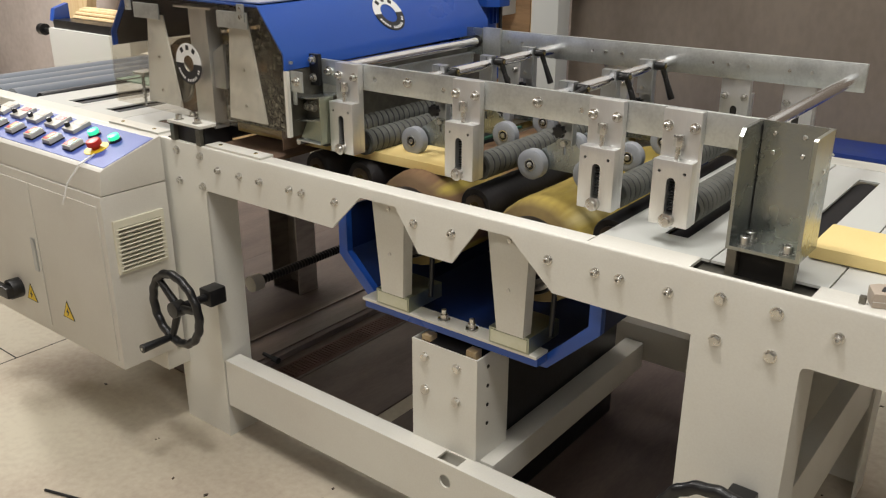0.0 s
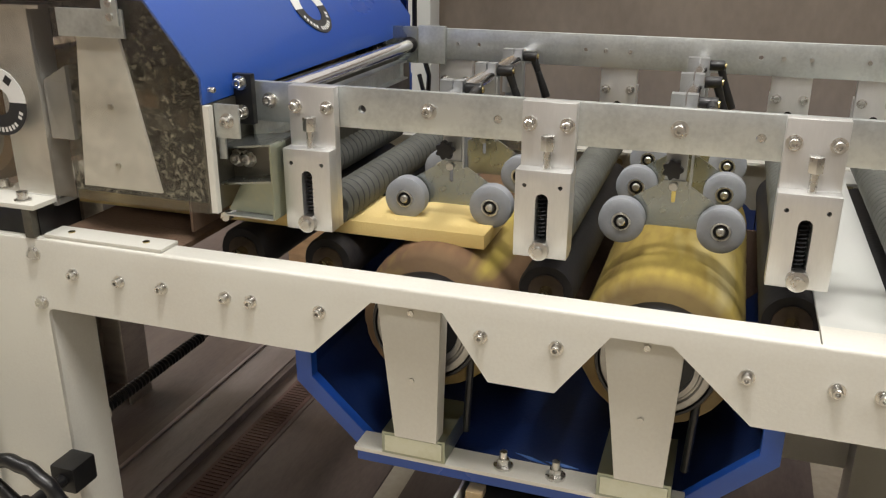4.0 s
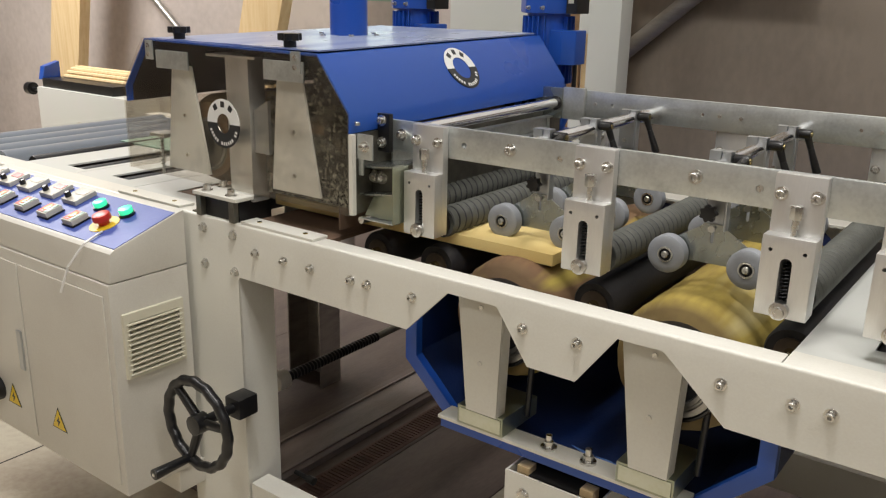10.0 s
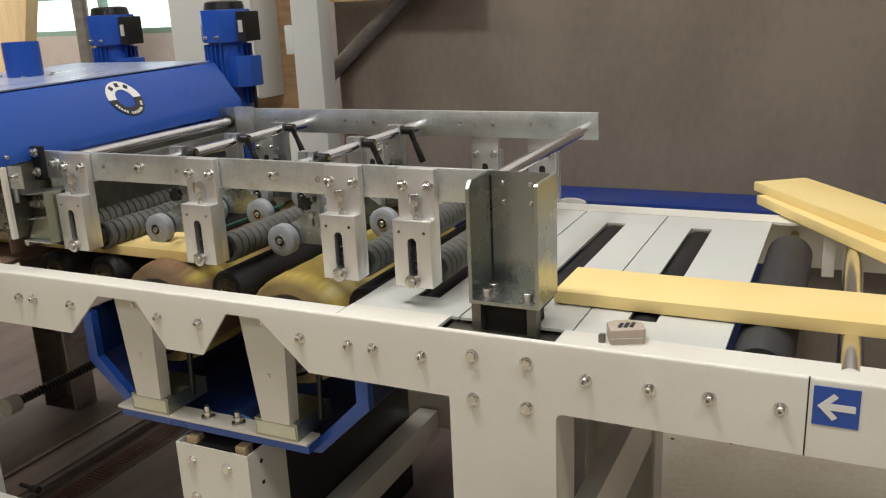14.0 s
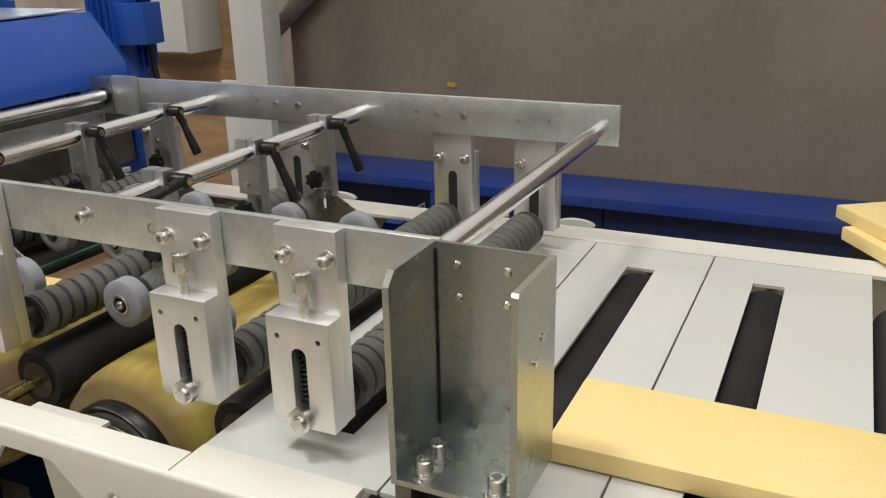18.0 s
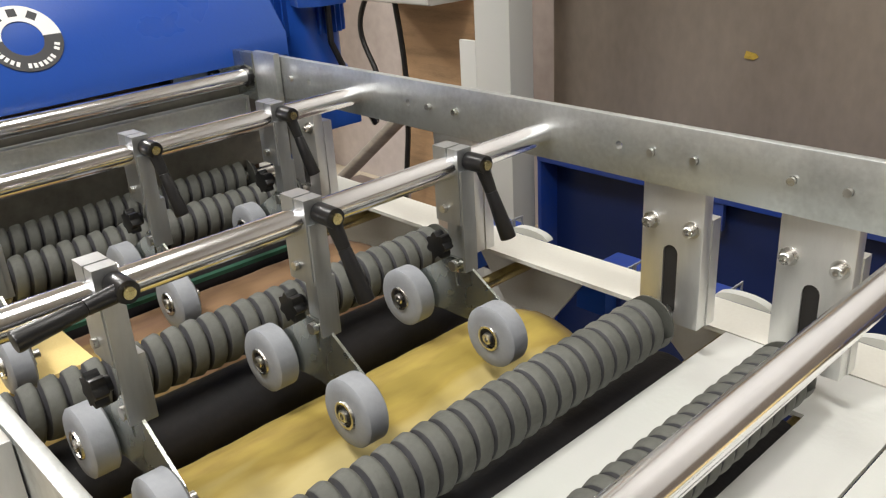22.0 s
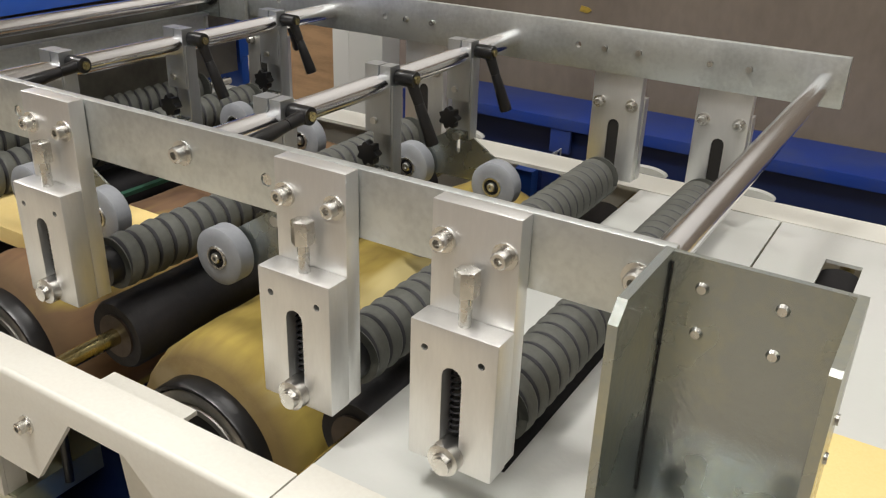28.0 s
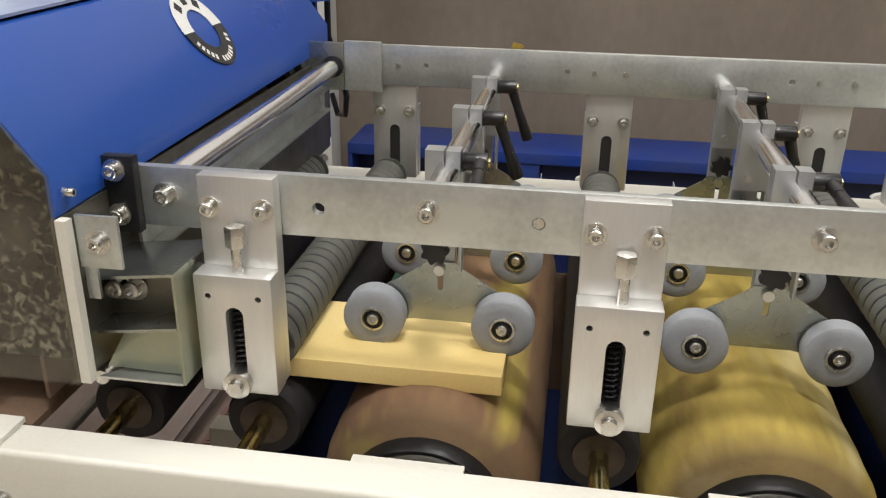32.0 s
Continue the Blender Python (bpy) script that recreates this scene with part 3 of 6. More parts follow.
# ---- table plates with roller slots ----
def table_plate(x0, x1, holes, y0=FRONT + 0.061, y1=BACK - 0.071, group="infeed table plates"):
    bm = B()
    plate(bm, [(x0, y0), (x1, y0), (x1, y1), (x0, y1)], [[(a, c), (b, c), (b, d), (a, d)] for a, b, c, d in holes], "z", TOP - 0.006, TOP - 0.001)
    return solid("table_plate", bm, M["white_table"], ((x0 + x1) / 2, y0, TOP - 0.006), "white-painted steel table plate with a roller slot", "table plate", group, smooth=0)


table_plate(-0.700, -0.489, [(-0.608, -0.562, 1.60, 2.212)])
table_plate(-0.486, -0.289, [(-0.411, -0.366, 1.60, 2.212)])
table_plate(-0.286, -0.0525, [(-0.217, -0.171, 1.60, 2.212)])
for a, b, c, d in ((-2.30, -2.02, -2.185, -2.10), (-2.562, -2.303, -2.462, -2.384), (-2.812, -2.565, -2.678, -2.588)):
    table_plate(a, b, [(c, d, 1.567, 2.20)], group="outfeed table plates")

# ---- rollers ----
def drive_roller(x, r, zc, material, y0=1.607, y1=2.227, name="drive_roller", label="black rubber-covered drive roller", group="drive rollers", shaft="brass"):
    t = thing(name, (x, (y0 + y1) / 2, zc - r), label, "roller", group)
    bm = B()
    lathe(bm, [(y0, r * 0.55), (y0 - 0.001, r * 0.93), (y0 + 0.004, r), (y1 - 0.004, r), (y1 + 0.001, r * 0.93), (y1, r * 0.55)], (x, 0, zc), "y", 40)
    part("sleeve", bm, material, t)
    for a, b in ((FRONT + 0.006, y0), (y1, BACK - 0.006)):
        bm = B()
        rod(bm, (x, a, zc), (x, b, zc), 0.010, 16)
        part("shaft", bm, M[shaft], t)
        bm = B()
        rod(bm, (x, (y0 - 0.003 if a < 1.9 else y1), zc), (x, (y0 if a < 1.9 else y1 + 0.003), zc), r * 0.62, 24)
        part("end_disc", bm, M["grime"], t, "oily dark brown end disc")
    return t


for x in (-1.56, -1.408, -1.058, -0.723):
    drive_roller(x, 0.042, TOP - 0.041, M["rubber"])
for x in (-0.585, -0.3885, -0.194, -2.1425, -2.423, -2.633):
    drive_roller(x, 0.042, TOP - 0.046, M["rubber"], y0=1.56, y1=2.20)
drive_roller(-2.845, 0.032, TOP - 0.026, M["rubber"], y0=1.56, y1=2.20)
drive_roller(-0.005, 0.046, TOP - 0.044, M["rubber_big_and_groove_shade"], y0=1.545, y1=2.20)


def rib_mesh(y0, y1, r, pitch, depth):
    """Sleeve with a helical groove; the rows of vertices follow the helix."""
    seg, per = 32, 14
    count = int((y1 - y0) / pitch) * per
    shape = [0.8, 1.0, 0.85, 0.36] + [0.04 + 0.26 * (1 - (q - 3) / (per - 4)) ** 1.6 + 0.2 * max(0, q - per + 3) / 2 for q in range(4, per)]
    bm = B()
    rows = []
    for i in range(-per, count + 1):
        g = depth * shape[i % per]
        row = []
        for k in range(seg):
            y = min(y1, max(y0, y0 + pitch * (i / per + k / seg)))
            a = k * math.tau / seg
            row.append(bm.verts.new((math.cos(a) * (r - g), y, math.sin(a) * (r - g))))
        rows.append(row)
    for i in range(len(rows) - 1):
        for k in range(seg - 1):
            bm.faces.new((rows[i][k], rows[i + 1][k], rows[i + 1][k + 1], rows[i][k + 1]))
        if i + per + 1 < len(rows):
            bm.faces.new((rows[i][seg - 1], rows[i + 1][seg - 1], rows[i + per + 1][0], rows[i + per][0]))
    bmesh.ops.recalc_face_normals(bm, faces=bm.faces)
    for ya in (y0, y1 - 0.002):
        rod(bm, (0, ya, 0), (0, ya + 0.002, 0), r - 0.0015, 32)
    return bm


PZ, PR = 0.933, 0.031
press = []
for x in (-1.402, -1.535, -1.057, -0.730, -0.580):
    if not press:
        t = thing("press_roller", (x, 1.9, PZ), "grey ribbed rubber press roller on a steel shaft", "roller", "press rollers")
        bm = rib_mesh(-0.287, 0.300, PR, 0.0211, 0.0080)
        bmesh.ops.translate(bm, vec=(x, 1.9, PZ), verts=bm.verts)
        sl = part("sleeve", bm, M["rib"], t, smooth=50)
        # groove floors get a darker rubber that paints in their shade
        sl.data.materials.append(M["rubber_big_and_groove_shade"])
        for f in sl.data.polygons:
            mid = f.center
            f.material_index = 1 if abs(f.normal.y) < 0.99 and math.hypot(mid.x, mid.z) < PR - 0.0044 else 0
        bm = B()
        rod(bm, (x, 1.525, PZ), (x, 2.275, PZ), 0.0075, 14)
        part("shaft", bm, M["steel"], t)
        for ya, yb in ((1.597, 1.6125), (2.2005, 2.209)):
            bm = B()
            rod(bm, (x, ya, PZ), (x, yb, PZ), 0.022, 20)
            part("end_cap", bm, M["black"], t)
        press.append(t)
    else:
        press.append(copy_thing(press[0], pose(x, 1.9, PZ)))

# ---- press roller frame ----
pf = thing("press_unit", (-1.0, 1.9, 1.07), "galvanised flat-bar frame carrying press rollers and rods", "machine frame")
RODS = ((-1.492, 0.0125), (-1.230, 0.0125), (-0.892, 0.0125), (-0.462, 0.0125))
FR0, FR1, FZ0, FZ1 = 1.583, 1.593, 1.070, 1.129
bm = B()
hx = [-1.331, -1.131, -0.794]
plate(bm, [(-1.524, FZ0), (-0.4465, FZ0), (-0.4465, FZ1), (-1.524, FZ1)], [circle(x, 1.098, 0.006) for x in hx], "y", FR0, FR1, 0.0014)
part("front_rail", bm, M["rail"], pf, smooth=25)
RR0, RR1, RZ0, RZ1 = 2.218, 2.228, 1.079, 1.143
bm = B()
rh = [-1.43, -1.39, -1.345, -1.122, -1.081, -1.033, -0.789, -0.749, -0.700, -0.602, -0.552]
plate(bm, [(-1.50, RZ0), (-0.436, RZ0), (-0.436, RZ1), (-1.50, RZ1)], [circle(x, 1.112, 0.0045, 10) for x in rh], "y", RR0, RR1, 0.0014)
part("rear_rail", bm, M["rail"], pf, smooth=25)
for x in rh:
    if x in (-1.345, -1.122, -0.789):
        continue
    bm = B()
    rod(bm, (x, RR0 - 0.0045, 1.112), (x, RR0 + 0.005, 1.112), 0.0042, 8)
    part("grub_screw", bm, M["steel"], pf)
for i, (x, r) in enumerate(RODS):
    bm = B()
    rod(bm, (x, FR1, 1.103), (x, RR0, 1.108), r, 24)
    ob = part("cross_rod", bm, M["chrome"], pf, "polished chrome rod")
    if i == 0:
        bm = B()
        rod(bm, (x, RR0 - 0.02, 1.108), (x, RR0 - 0.002, 1.108), 0.017, 20)
        part("collar", bm, M["black"], ob)
for x in (-1.478, -1.230, -0.892, -0.468):
    cap_bolt(x, FR0, 1.102, 0.0075, pf)
for x in (-1.131, -0.794):
    bm = B()
    rod(bm, (x, FR0 + 0.001, 1.098), (x, FR0 + 0.006, 1.098), 0.0055, 6)
    part("screw", bm, M["steel"], pf)
# end plates by the hood
bm = B()
box(bm, -1.545, -1.501, 1.571, 1.5826, 1.066, 1.140, 0.001)
hb = part("hinge_block", bm, M["black"], pf, "black hinge block")
for z in (1.127, 1.084):
    cap_bolt(-1.519, 1.571, z, 0.007, hb)
bm = B()
box(bm, -1.552, -1.546, 1.53, 1.60, 1.062, 1.134, 0.001)
part("hinge_plate", bm, M["zinc"], pf)
bm = B()
box(bm, -1.535, -1.475, RR0 - 0.014, RR0 - 0.001, 1.07, 1.145, 0.002)
box(bm, -1.578, -1.5355, RR0 - 0.04, RR1, 1.082, 1.152, 0.002)
rb = part("hinge_block", bm, M["zinc"], pf)
bm = B()
box(bm, -1.4748, -1.415, RR0 - 0.012, RR0 - 0.001, 1.07, 1.148, 0.002)
part("collar_plate", bm, M["rail"], pf)
for z in (1.132, 1.10):
    cap_bolt(-1.557, RR0 - 0.04, z, 0.006, rb)
bm = B()
box(bm, -1.60, -1.51, 2.14, 2.205, 1.032, 1.038, 0.001)
box(bm, -1.60, -1.51, 2.2052, 2.2098, 1.032, 1.068, 0.001)
lb2 = part("angle_bracket", bm, M["rail"], pf)
for x in (-1.575, -1.535):
    cap_bolt(x, 2.2052, 1.054, 0.0055, lb2)
bm = B()
for k in range(72):
    a, b = k * math.tau / 8, (k + 1) * math.tau / 8
    rod(bm, (-1.575 + 0.0055 * math.cos(a), 2.17 + 0.0055 * math.sin(a), 0.955 + k * 0.00105), (-1.575 + 0.0055 * math.cos(b), 2.17 + 0.0055 * math.sin(b), 0.955 + (k + 1) * 0.00105), 0.0011, 4)
part("spring", bm, M["steel_dark"], lb2)


def bearing_block(x, front):
    """Spring-loaded bearing block: back plate on the rail, stepped front plate with slot, spring, set bolt and shaft collar."""
    s = -1 if front else 1
    if front:
        ya, yb, yc = 1.582, 1.565, 1.540
    else:
        ya, yb, yc = 2.229, 2.246, 2.262
    t = thing("bearing_block", (x, yb, 0.922), "milled aluminium bearing block with spring slot and set bolt", "bearing block", "front bearing blocks" if front else "rear bearing blocks")
    h = 0.036
    bm = B()
    lo, hi = min(ya, yb), max(ya, yb)
    top = 1.1295 if front else 1.133
    plate(bm, [(x - h, 0.922), (x + h, 0.922), (x + h, top), (x - h, top)], [slot(x, 0.931, 1.012, 0.017)], "y", lo, hi, 0.0012)
    part("back_plate", bm, M["alu"], t, smooth=30)
    bm = B()
    lo, hi = min(yb, yc) + 0.0004, max(yb, yc) - 0.0004
    if front:
        plate(bm, [(x - h - 0.001, 0.922), (x + h + 0.001, 0.922), (x + h + 0.001, 1.043), (x - h - 0.001, 1.043)], [slot(x, 0.931, 1.012, 0.017), circle(x - 0.024, 1.022, 0.003, 10), circle(x + 0.024, 1.022, 0.003, 10)], "y", lo, hi, 0.0012)
    else:
        plate(bm, [(x - h - 0.001, 0.922), (x + h + 0.001, 0.922), (x + h + 0.001, 1.043), (x - h - 0.001, 1.043)], [slot(x, 0.931, 1.012, 0.017)], "y", lo, hi)
    part("front_plate", bm, M["alu"], t, smooth=30)
    # spring and the sheet behind it are black, painting shade into the slot
    bm = B()
    for k in range(88):
        a, b = k * math.tau / 8, (k + 1) * math.tau / 8
        rod(bm, (x + 0.0062 * math.cos(a), (yb + yc) / 2 + 0.0062 * math.sin(a), 0.948 + k * 0.0007), (x + 0.0062 * math.cos(b), (yb + yc) / 2 + 0.0062 * math.sin(b), 0.948 + (k + 1) * 0.0007), 0.0010, 4)
    part("spring", bm, M["rubber"], t)
    bm = B()
    box(bm, x - 0.012, x + 0.012, ya + 0.002 if not front else ya - 0.003, ya + 0.004 if not front else ya - 0.001, 0.928, 1.015)
    part("slot_shade_sheet", bm, M["dark"], t)
    bm = B()
    rod(bm, (x, yc - s * 0.009 if front else yc + 0.0, PZ + 0.001), (x, yc + s * 0.009, PZ + 0.001), 0.0135, 20, bev=0.001)
    rod(bm, (x, yc + s * 0.009, PZ + 0.001), (x, yc + s * 0.013, PZ + 0.001), 0.0075, 12)
    part("shaft_collar", bm, M["steel"], t)
    if front:
        bm = B()
        rod(bm, (x + 0.002, 1.553, 1.043), (x + 0.002, 1.553, 1.070), 0.005, 12)
        rod(bm, (x + 0.002, 1.553, 1.068), (x + 0.002, 1.553, 1.088), 0.0095, 6, bev=0.001)
        part("set_bolt", bm, M["steel"], t)
        for dx in (-0.025, 0.025):
            cap_bolt(x + dx, 1.565, 1.1, 0.0066, t, washer=True)
    else:
        for dx in (-0.024, 0.024):
            cap_bolt(x + dx, 2.229, 1.035, 0.006, t)
    return t


for x in (-1.402, -1.057, -0.732, -0.582):
    bearing_block(x, True)
    bearing_block(x + 0.004, False)

# ---- wheel carriers on the rods ----
WZ, WR = 0.939, 0.0335


def wheel_carrier(x, y, tilt, group):
    """Hanger on the rod with a clamp lever, star knob, V-shaped plate and two grey wheels."""
    t = thing("wheel_carrier", (x, y, WZ - WR), "aluminium rod hanger with clamp lever and two grey wheels", "roller carrier", group)
    bm = B()
    plate(bm, [(x - 0.017, 1.045), (x + 0.019, 1.045), (x + 0.019, 1.1262), (x + 0.0045, 1.1262), (x + 0.0045, 1.112), (x + 0.0022, 1.112), (x + 0.0022, 1.1262), (x - 0.017, 1.1262)], [], "y", y - 0.010, y + 0.010)
    prism(bm, [(x - 0.016, 0.985), (x + 0.014, 0.985), (x + 0.014, 1.046), (x - 0.016, 1.046)], "y", y + 0.004, y + 0.018, 0.001)
    part("hanger", bm, M["hanger"], t, smooth=30)
    bm = B()
    box(bm, x + 0.0192, x + 0.0225, y - 0.009, y + 0.009, 0.992, 1.104, 0.0008)
    part("side_strip", bm, M["hanger"], t)
    bm = B()
    rod(bm, (x - 0.003, y - 0.0101, 1.06), (x - 0.003, y - 0.0145, 1.06), 0.0042, 10)
    part("screw", bm, M["steel"], t)
    # clamp lever
    p = Vector((x + 0.038, y + 0.004, 1.113))
    d = Vector((0.05, -1, -0.10)).normalized() if tilt else Vector((0.32, 0.12, -0.94)).normalized()
    bm = B()
    rod(bm, p - Vector((0.018, 0, 0)), p + Vector((0.008, 0, 0)), 0.0095, 16, bev=0.0015)
    rod(bm, p, p + d * 0.03, 0.0075, 12, 0.0062)
    rod(bm, p + d * 0.03, p + d * 0.082, 0.0062, 12, 0.0085, bev=0.002)
    lv = part("clamp_lever", bm, M["black"], t, "black plastic clamp lever")
    bm = B()
    rod(bm, p + Vector((0.008, 0, 0)), p + Vector((0.0105, 0, 0)), 0.005, 12)
    part("screw", bm, M["brass"], lv)
    # star knob on the camera side
    bm = B()
    n = 7
    pts = []
    for k in range(n * 4):
        a = k * math.tau / (n * 4)
        r = 0.0135 + 0.0022 * math.cos(n * a)
        pts.append((x - 0.004 + r * math.cos(a), 1.022 + r * math.sin(a)))
    prism(bm, pts, "y", y - 0.026, y - 0.014, 0.0012)
    rod(bm, (x - 0.004, y - 0.015, 1.022), (x - 0.004, y - 0.008, 1.022), 0.007, 12)
    part("star_knob", bm, M["black"], t)
    bm = B()
    rod(bm, (x - 0.002, y - 0.006, 0.992), (x - 0.002, y, 0.992), 0.006, 12)
    part("pivot_bolt", bm, M["steel"], t)
    bm = B()
    plate(bm, [(x - 0.016, 1.0), (x - 0.024, 0.992), (x - 0.078, 0.958), (x - 0.086, 0.934), (x - 0.066, 0.924), (x - 0.03, 0.930), (x + 0.03, 0.930), (x + 0.066, 0.924), (x + 0.086, 0.934), (x + 0.078, 0.958), (x + 0.024, 0.992), (x + 0.016, 1.0)], [slot(x - 0.001, 0.966, 0.988, 0.006, 4)], "y", y + 0.0005, y + 0.0035)
    part("wheel_plate", bm, M["zinc"], t, smooth=30)
    for sx in (-1, 1):
        cx, cy = x + sx * 0.070 + 0.0, y
        bm = B()
        lathe(bm, [(-0.026, WR - 0.014), (-0.026, WR - 0.003), (-0.0235, WR), (-0.0035, WR), (-0.001, WR - 0.003), (-0.001, WR - 0.014)], (cx, cy, WZ), "y", 36)
        wh = part("wheel", bm, M["wheel"], t, "grey rubber wheel")
        bm = B()
        lathe(bm, [(-0.0262, 0.0142), (-0.0282, 0.0135), (-0.0282, 0.0112), (-0.0262, 0.0108)], (cx, cy, WZ), "y", 24)
        part("bearing_ring", bm, M["steel"], wh)
        bm = B()
        lathe(bm, [(-0.0262, 0.0107), (-0.0268, 0.010), (-0.0268, 0.007), (-0.0262, 0.0065)], (cx, cy, WZ), "y", 20)
        part("bearing_seal", bm, M["rubber"], wh)
        bm = B()
        lathe(bm, [(-0.0262, 0.0064), (-0.0295, 0.0062), (-0.0305, 0.005), (-0.0305, 0.0028), (-0.027, 0.0028)], (cx, cy, WZ), "y", 16)
        part("axle_bolt", bm, M["steel"], wh)
        bm = B()
        rod(bm, (cx, cy - 0.001, WZ), (cx, cy + 0.012, WZ), 0.005, 10)
        part("axle", bm, M["steel"], wh)
    return t


for x in (-1.236, -0.897):
    for y, tl in ((1.707, 1.25), (1.894, 0.0), (2.080, 0.0)):
        wheel_carrier(x, y, tl, "wheel carriers on the rods")

# ---- sanding brushes ----
def brush(x, material):
    r, zc, y0, y1 = 0.117, 0.776, 1.585, 2.215
    t = thing("sanding_brush", (x, 1.9, zc - r), "soft yellow-brown sisal roller brush with steel end disc", "brush", "sanding brushes")
    bm = B()
    seg, n = 64, 30
    rings = []
    for i in range(n + 1):
        y = y0 + (y1 - y0) * i / n
        edge = min(1, min(i, n - i) / 2.0)
        rr = r - 0.012 * (1 - edge) ** 2
        rings.append([bm.verts.new((x + math.cos(k * math.tau / seg) * q, y, zc + math.sin(k * math.tau / seg) * q)) for k in range(seg) for q in (rr + 0.0022 * noise.noise(Vector((k * 0.75, i * 0.5, x * 9))),)])
    for p, q in zip(rings, rings[1:]):
        for k in range(seg):
            bm.faces.new((p[k], q[k], q[(k + 1) % seg], p[(k + 1) % seg]))
    bm.faces.new(rings[0]), bm.faces.new(rings[-1][::-1])
    bmesh.ops.recalc_face_normals(bm, faces=bm.faces)
    body = part("bristle_body", bm, material, t, smooth=70)
    for ya, s in ((y0, -1), (y1, 1)):
        bm = B()
        lathe(bm, [(ya + s * q, rr) for q, rr in ((-0.004, 0.085), (0.017, 0.085), (0.021, 0.083), (0.021, 0.0795), (0.015, 0.078))], (x, 0, zc), "y", 40)
        part("rim", bm, M["black"], t)
        bm = B()
        lathe(bm, [(ya + s * q, rr) for q, rr in ((0.0, 0.0778), (0.019, 0.077), (0.021, 0.074), (0.021, 0.067), (0.017, 0.065), (0.017, 0.062), (0.020, 0.060), (0.020, 0.053), (0.008, 0.050), (0.008, 0.032), (0.022, 0.029), (0.024, 0.018))], (x, 0, zc), "y", 40)
        part("end_disc", bm, M["disc"], t)
    bm = B()
    rod(bm, (x, FRONT + 0.065, zc), (x, y0 - 0.02, zc), 0.015, 20)
    part("shaft", bm, M["steel_dark"], t)
    return t


brush(-1.232, M["sisal_brown"])
brush(-0.892, M["sisal"])

# ---- dust trough, brush pillars and lift post ----
tr = thing("dust_trough", (-1.08, 1.9, 0.53), "blue-painted folded steel dust trough below the brushes", "trough")
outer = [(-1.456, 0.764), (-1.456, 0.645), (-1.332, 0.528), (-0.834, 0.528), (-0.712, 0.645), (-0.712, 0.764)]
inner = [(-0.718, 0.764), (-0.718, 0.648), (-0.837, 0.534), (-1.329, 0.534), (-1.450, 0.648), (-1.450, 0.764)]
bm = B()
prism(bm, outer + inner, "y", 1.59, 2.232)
part("shell", bm, M["blue_trough_shade"], tr)
rim = [(-0.740, 0.764), (-0.740, 0.657), (-0.846, 0.553), (-1.320, 0.553), (-1.428, 0.657), (-1.428, 0.764)]
bm = B()
prism(bm, outer + rim, "y", 1.57, 1.5898, 0.0015)
part("front_rim", bm, M["blue"], tr)
bm = B()
prism(bm, outer, "y", 2.2322, 2.237)
part("back_wall", bm, M["felt"], tr)
sr = random.Random(9)
for k in range(16):
    x, y, a, l = sr.uniform(-1.12, -0.955), sr.uniform(1.60, 1.645), sr.uniform(-0.5, 0.6), sr.uniform(0.012, 0.032)
    bm = B()
    prism(bm, [(x - l * math.cos(a), y - l * math.sin(a)), (x, y - 0.0045), (x + l * math.cos(a), y + l * math.sin(a)), (x, y + 0.004)], "z", 0.5342, 0.5345 + 0.0001 * k)
    part("scuff_mark", bm, M["blue_scuff"], tr, "bright scuffed paint", smooth=0)
bm = B()
box(bm, -1.335, -0.832, 1.522, 1.5698, 0.568, 0.575, 0.002)
fl = part("front_flange", bm, M["white"], tr, "white-painted front flange")
bm = B()
box(bm, -1.333, -0.834, 1.53, 1.5696, 0.547, 0.5678, 0.001)
part("flange_edge", bm, M["blue"], tr)
for x in (-1.098, -1.018):
    bm = B()
    rod(bm, (x, 1.545, 0.575), (x, 1.545, 0.579), 0.015, 18)
    rod(bm, (x, 1.545, 0.579), (x, 1.545, 0.590), 0.0095, 6)
    rod(bm, (x, 1.545, 0.590), (x, 1.545, 0.602), 0.006, 12)
    part("flange_bolt", bm, M["steel"], fl)
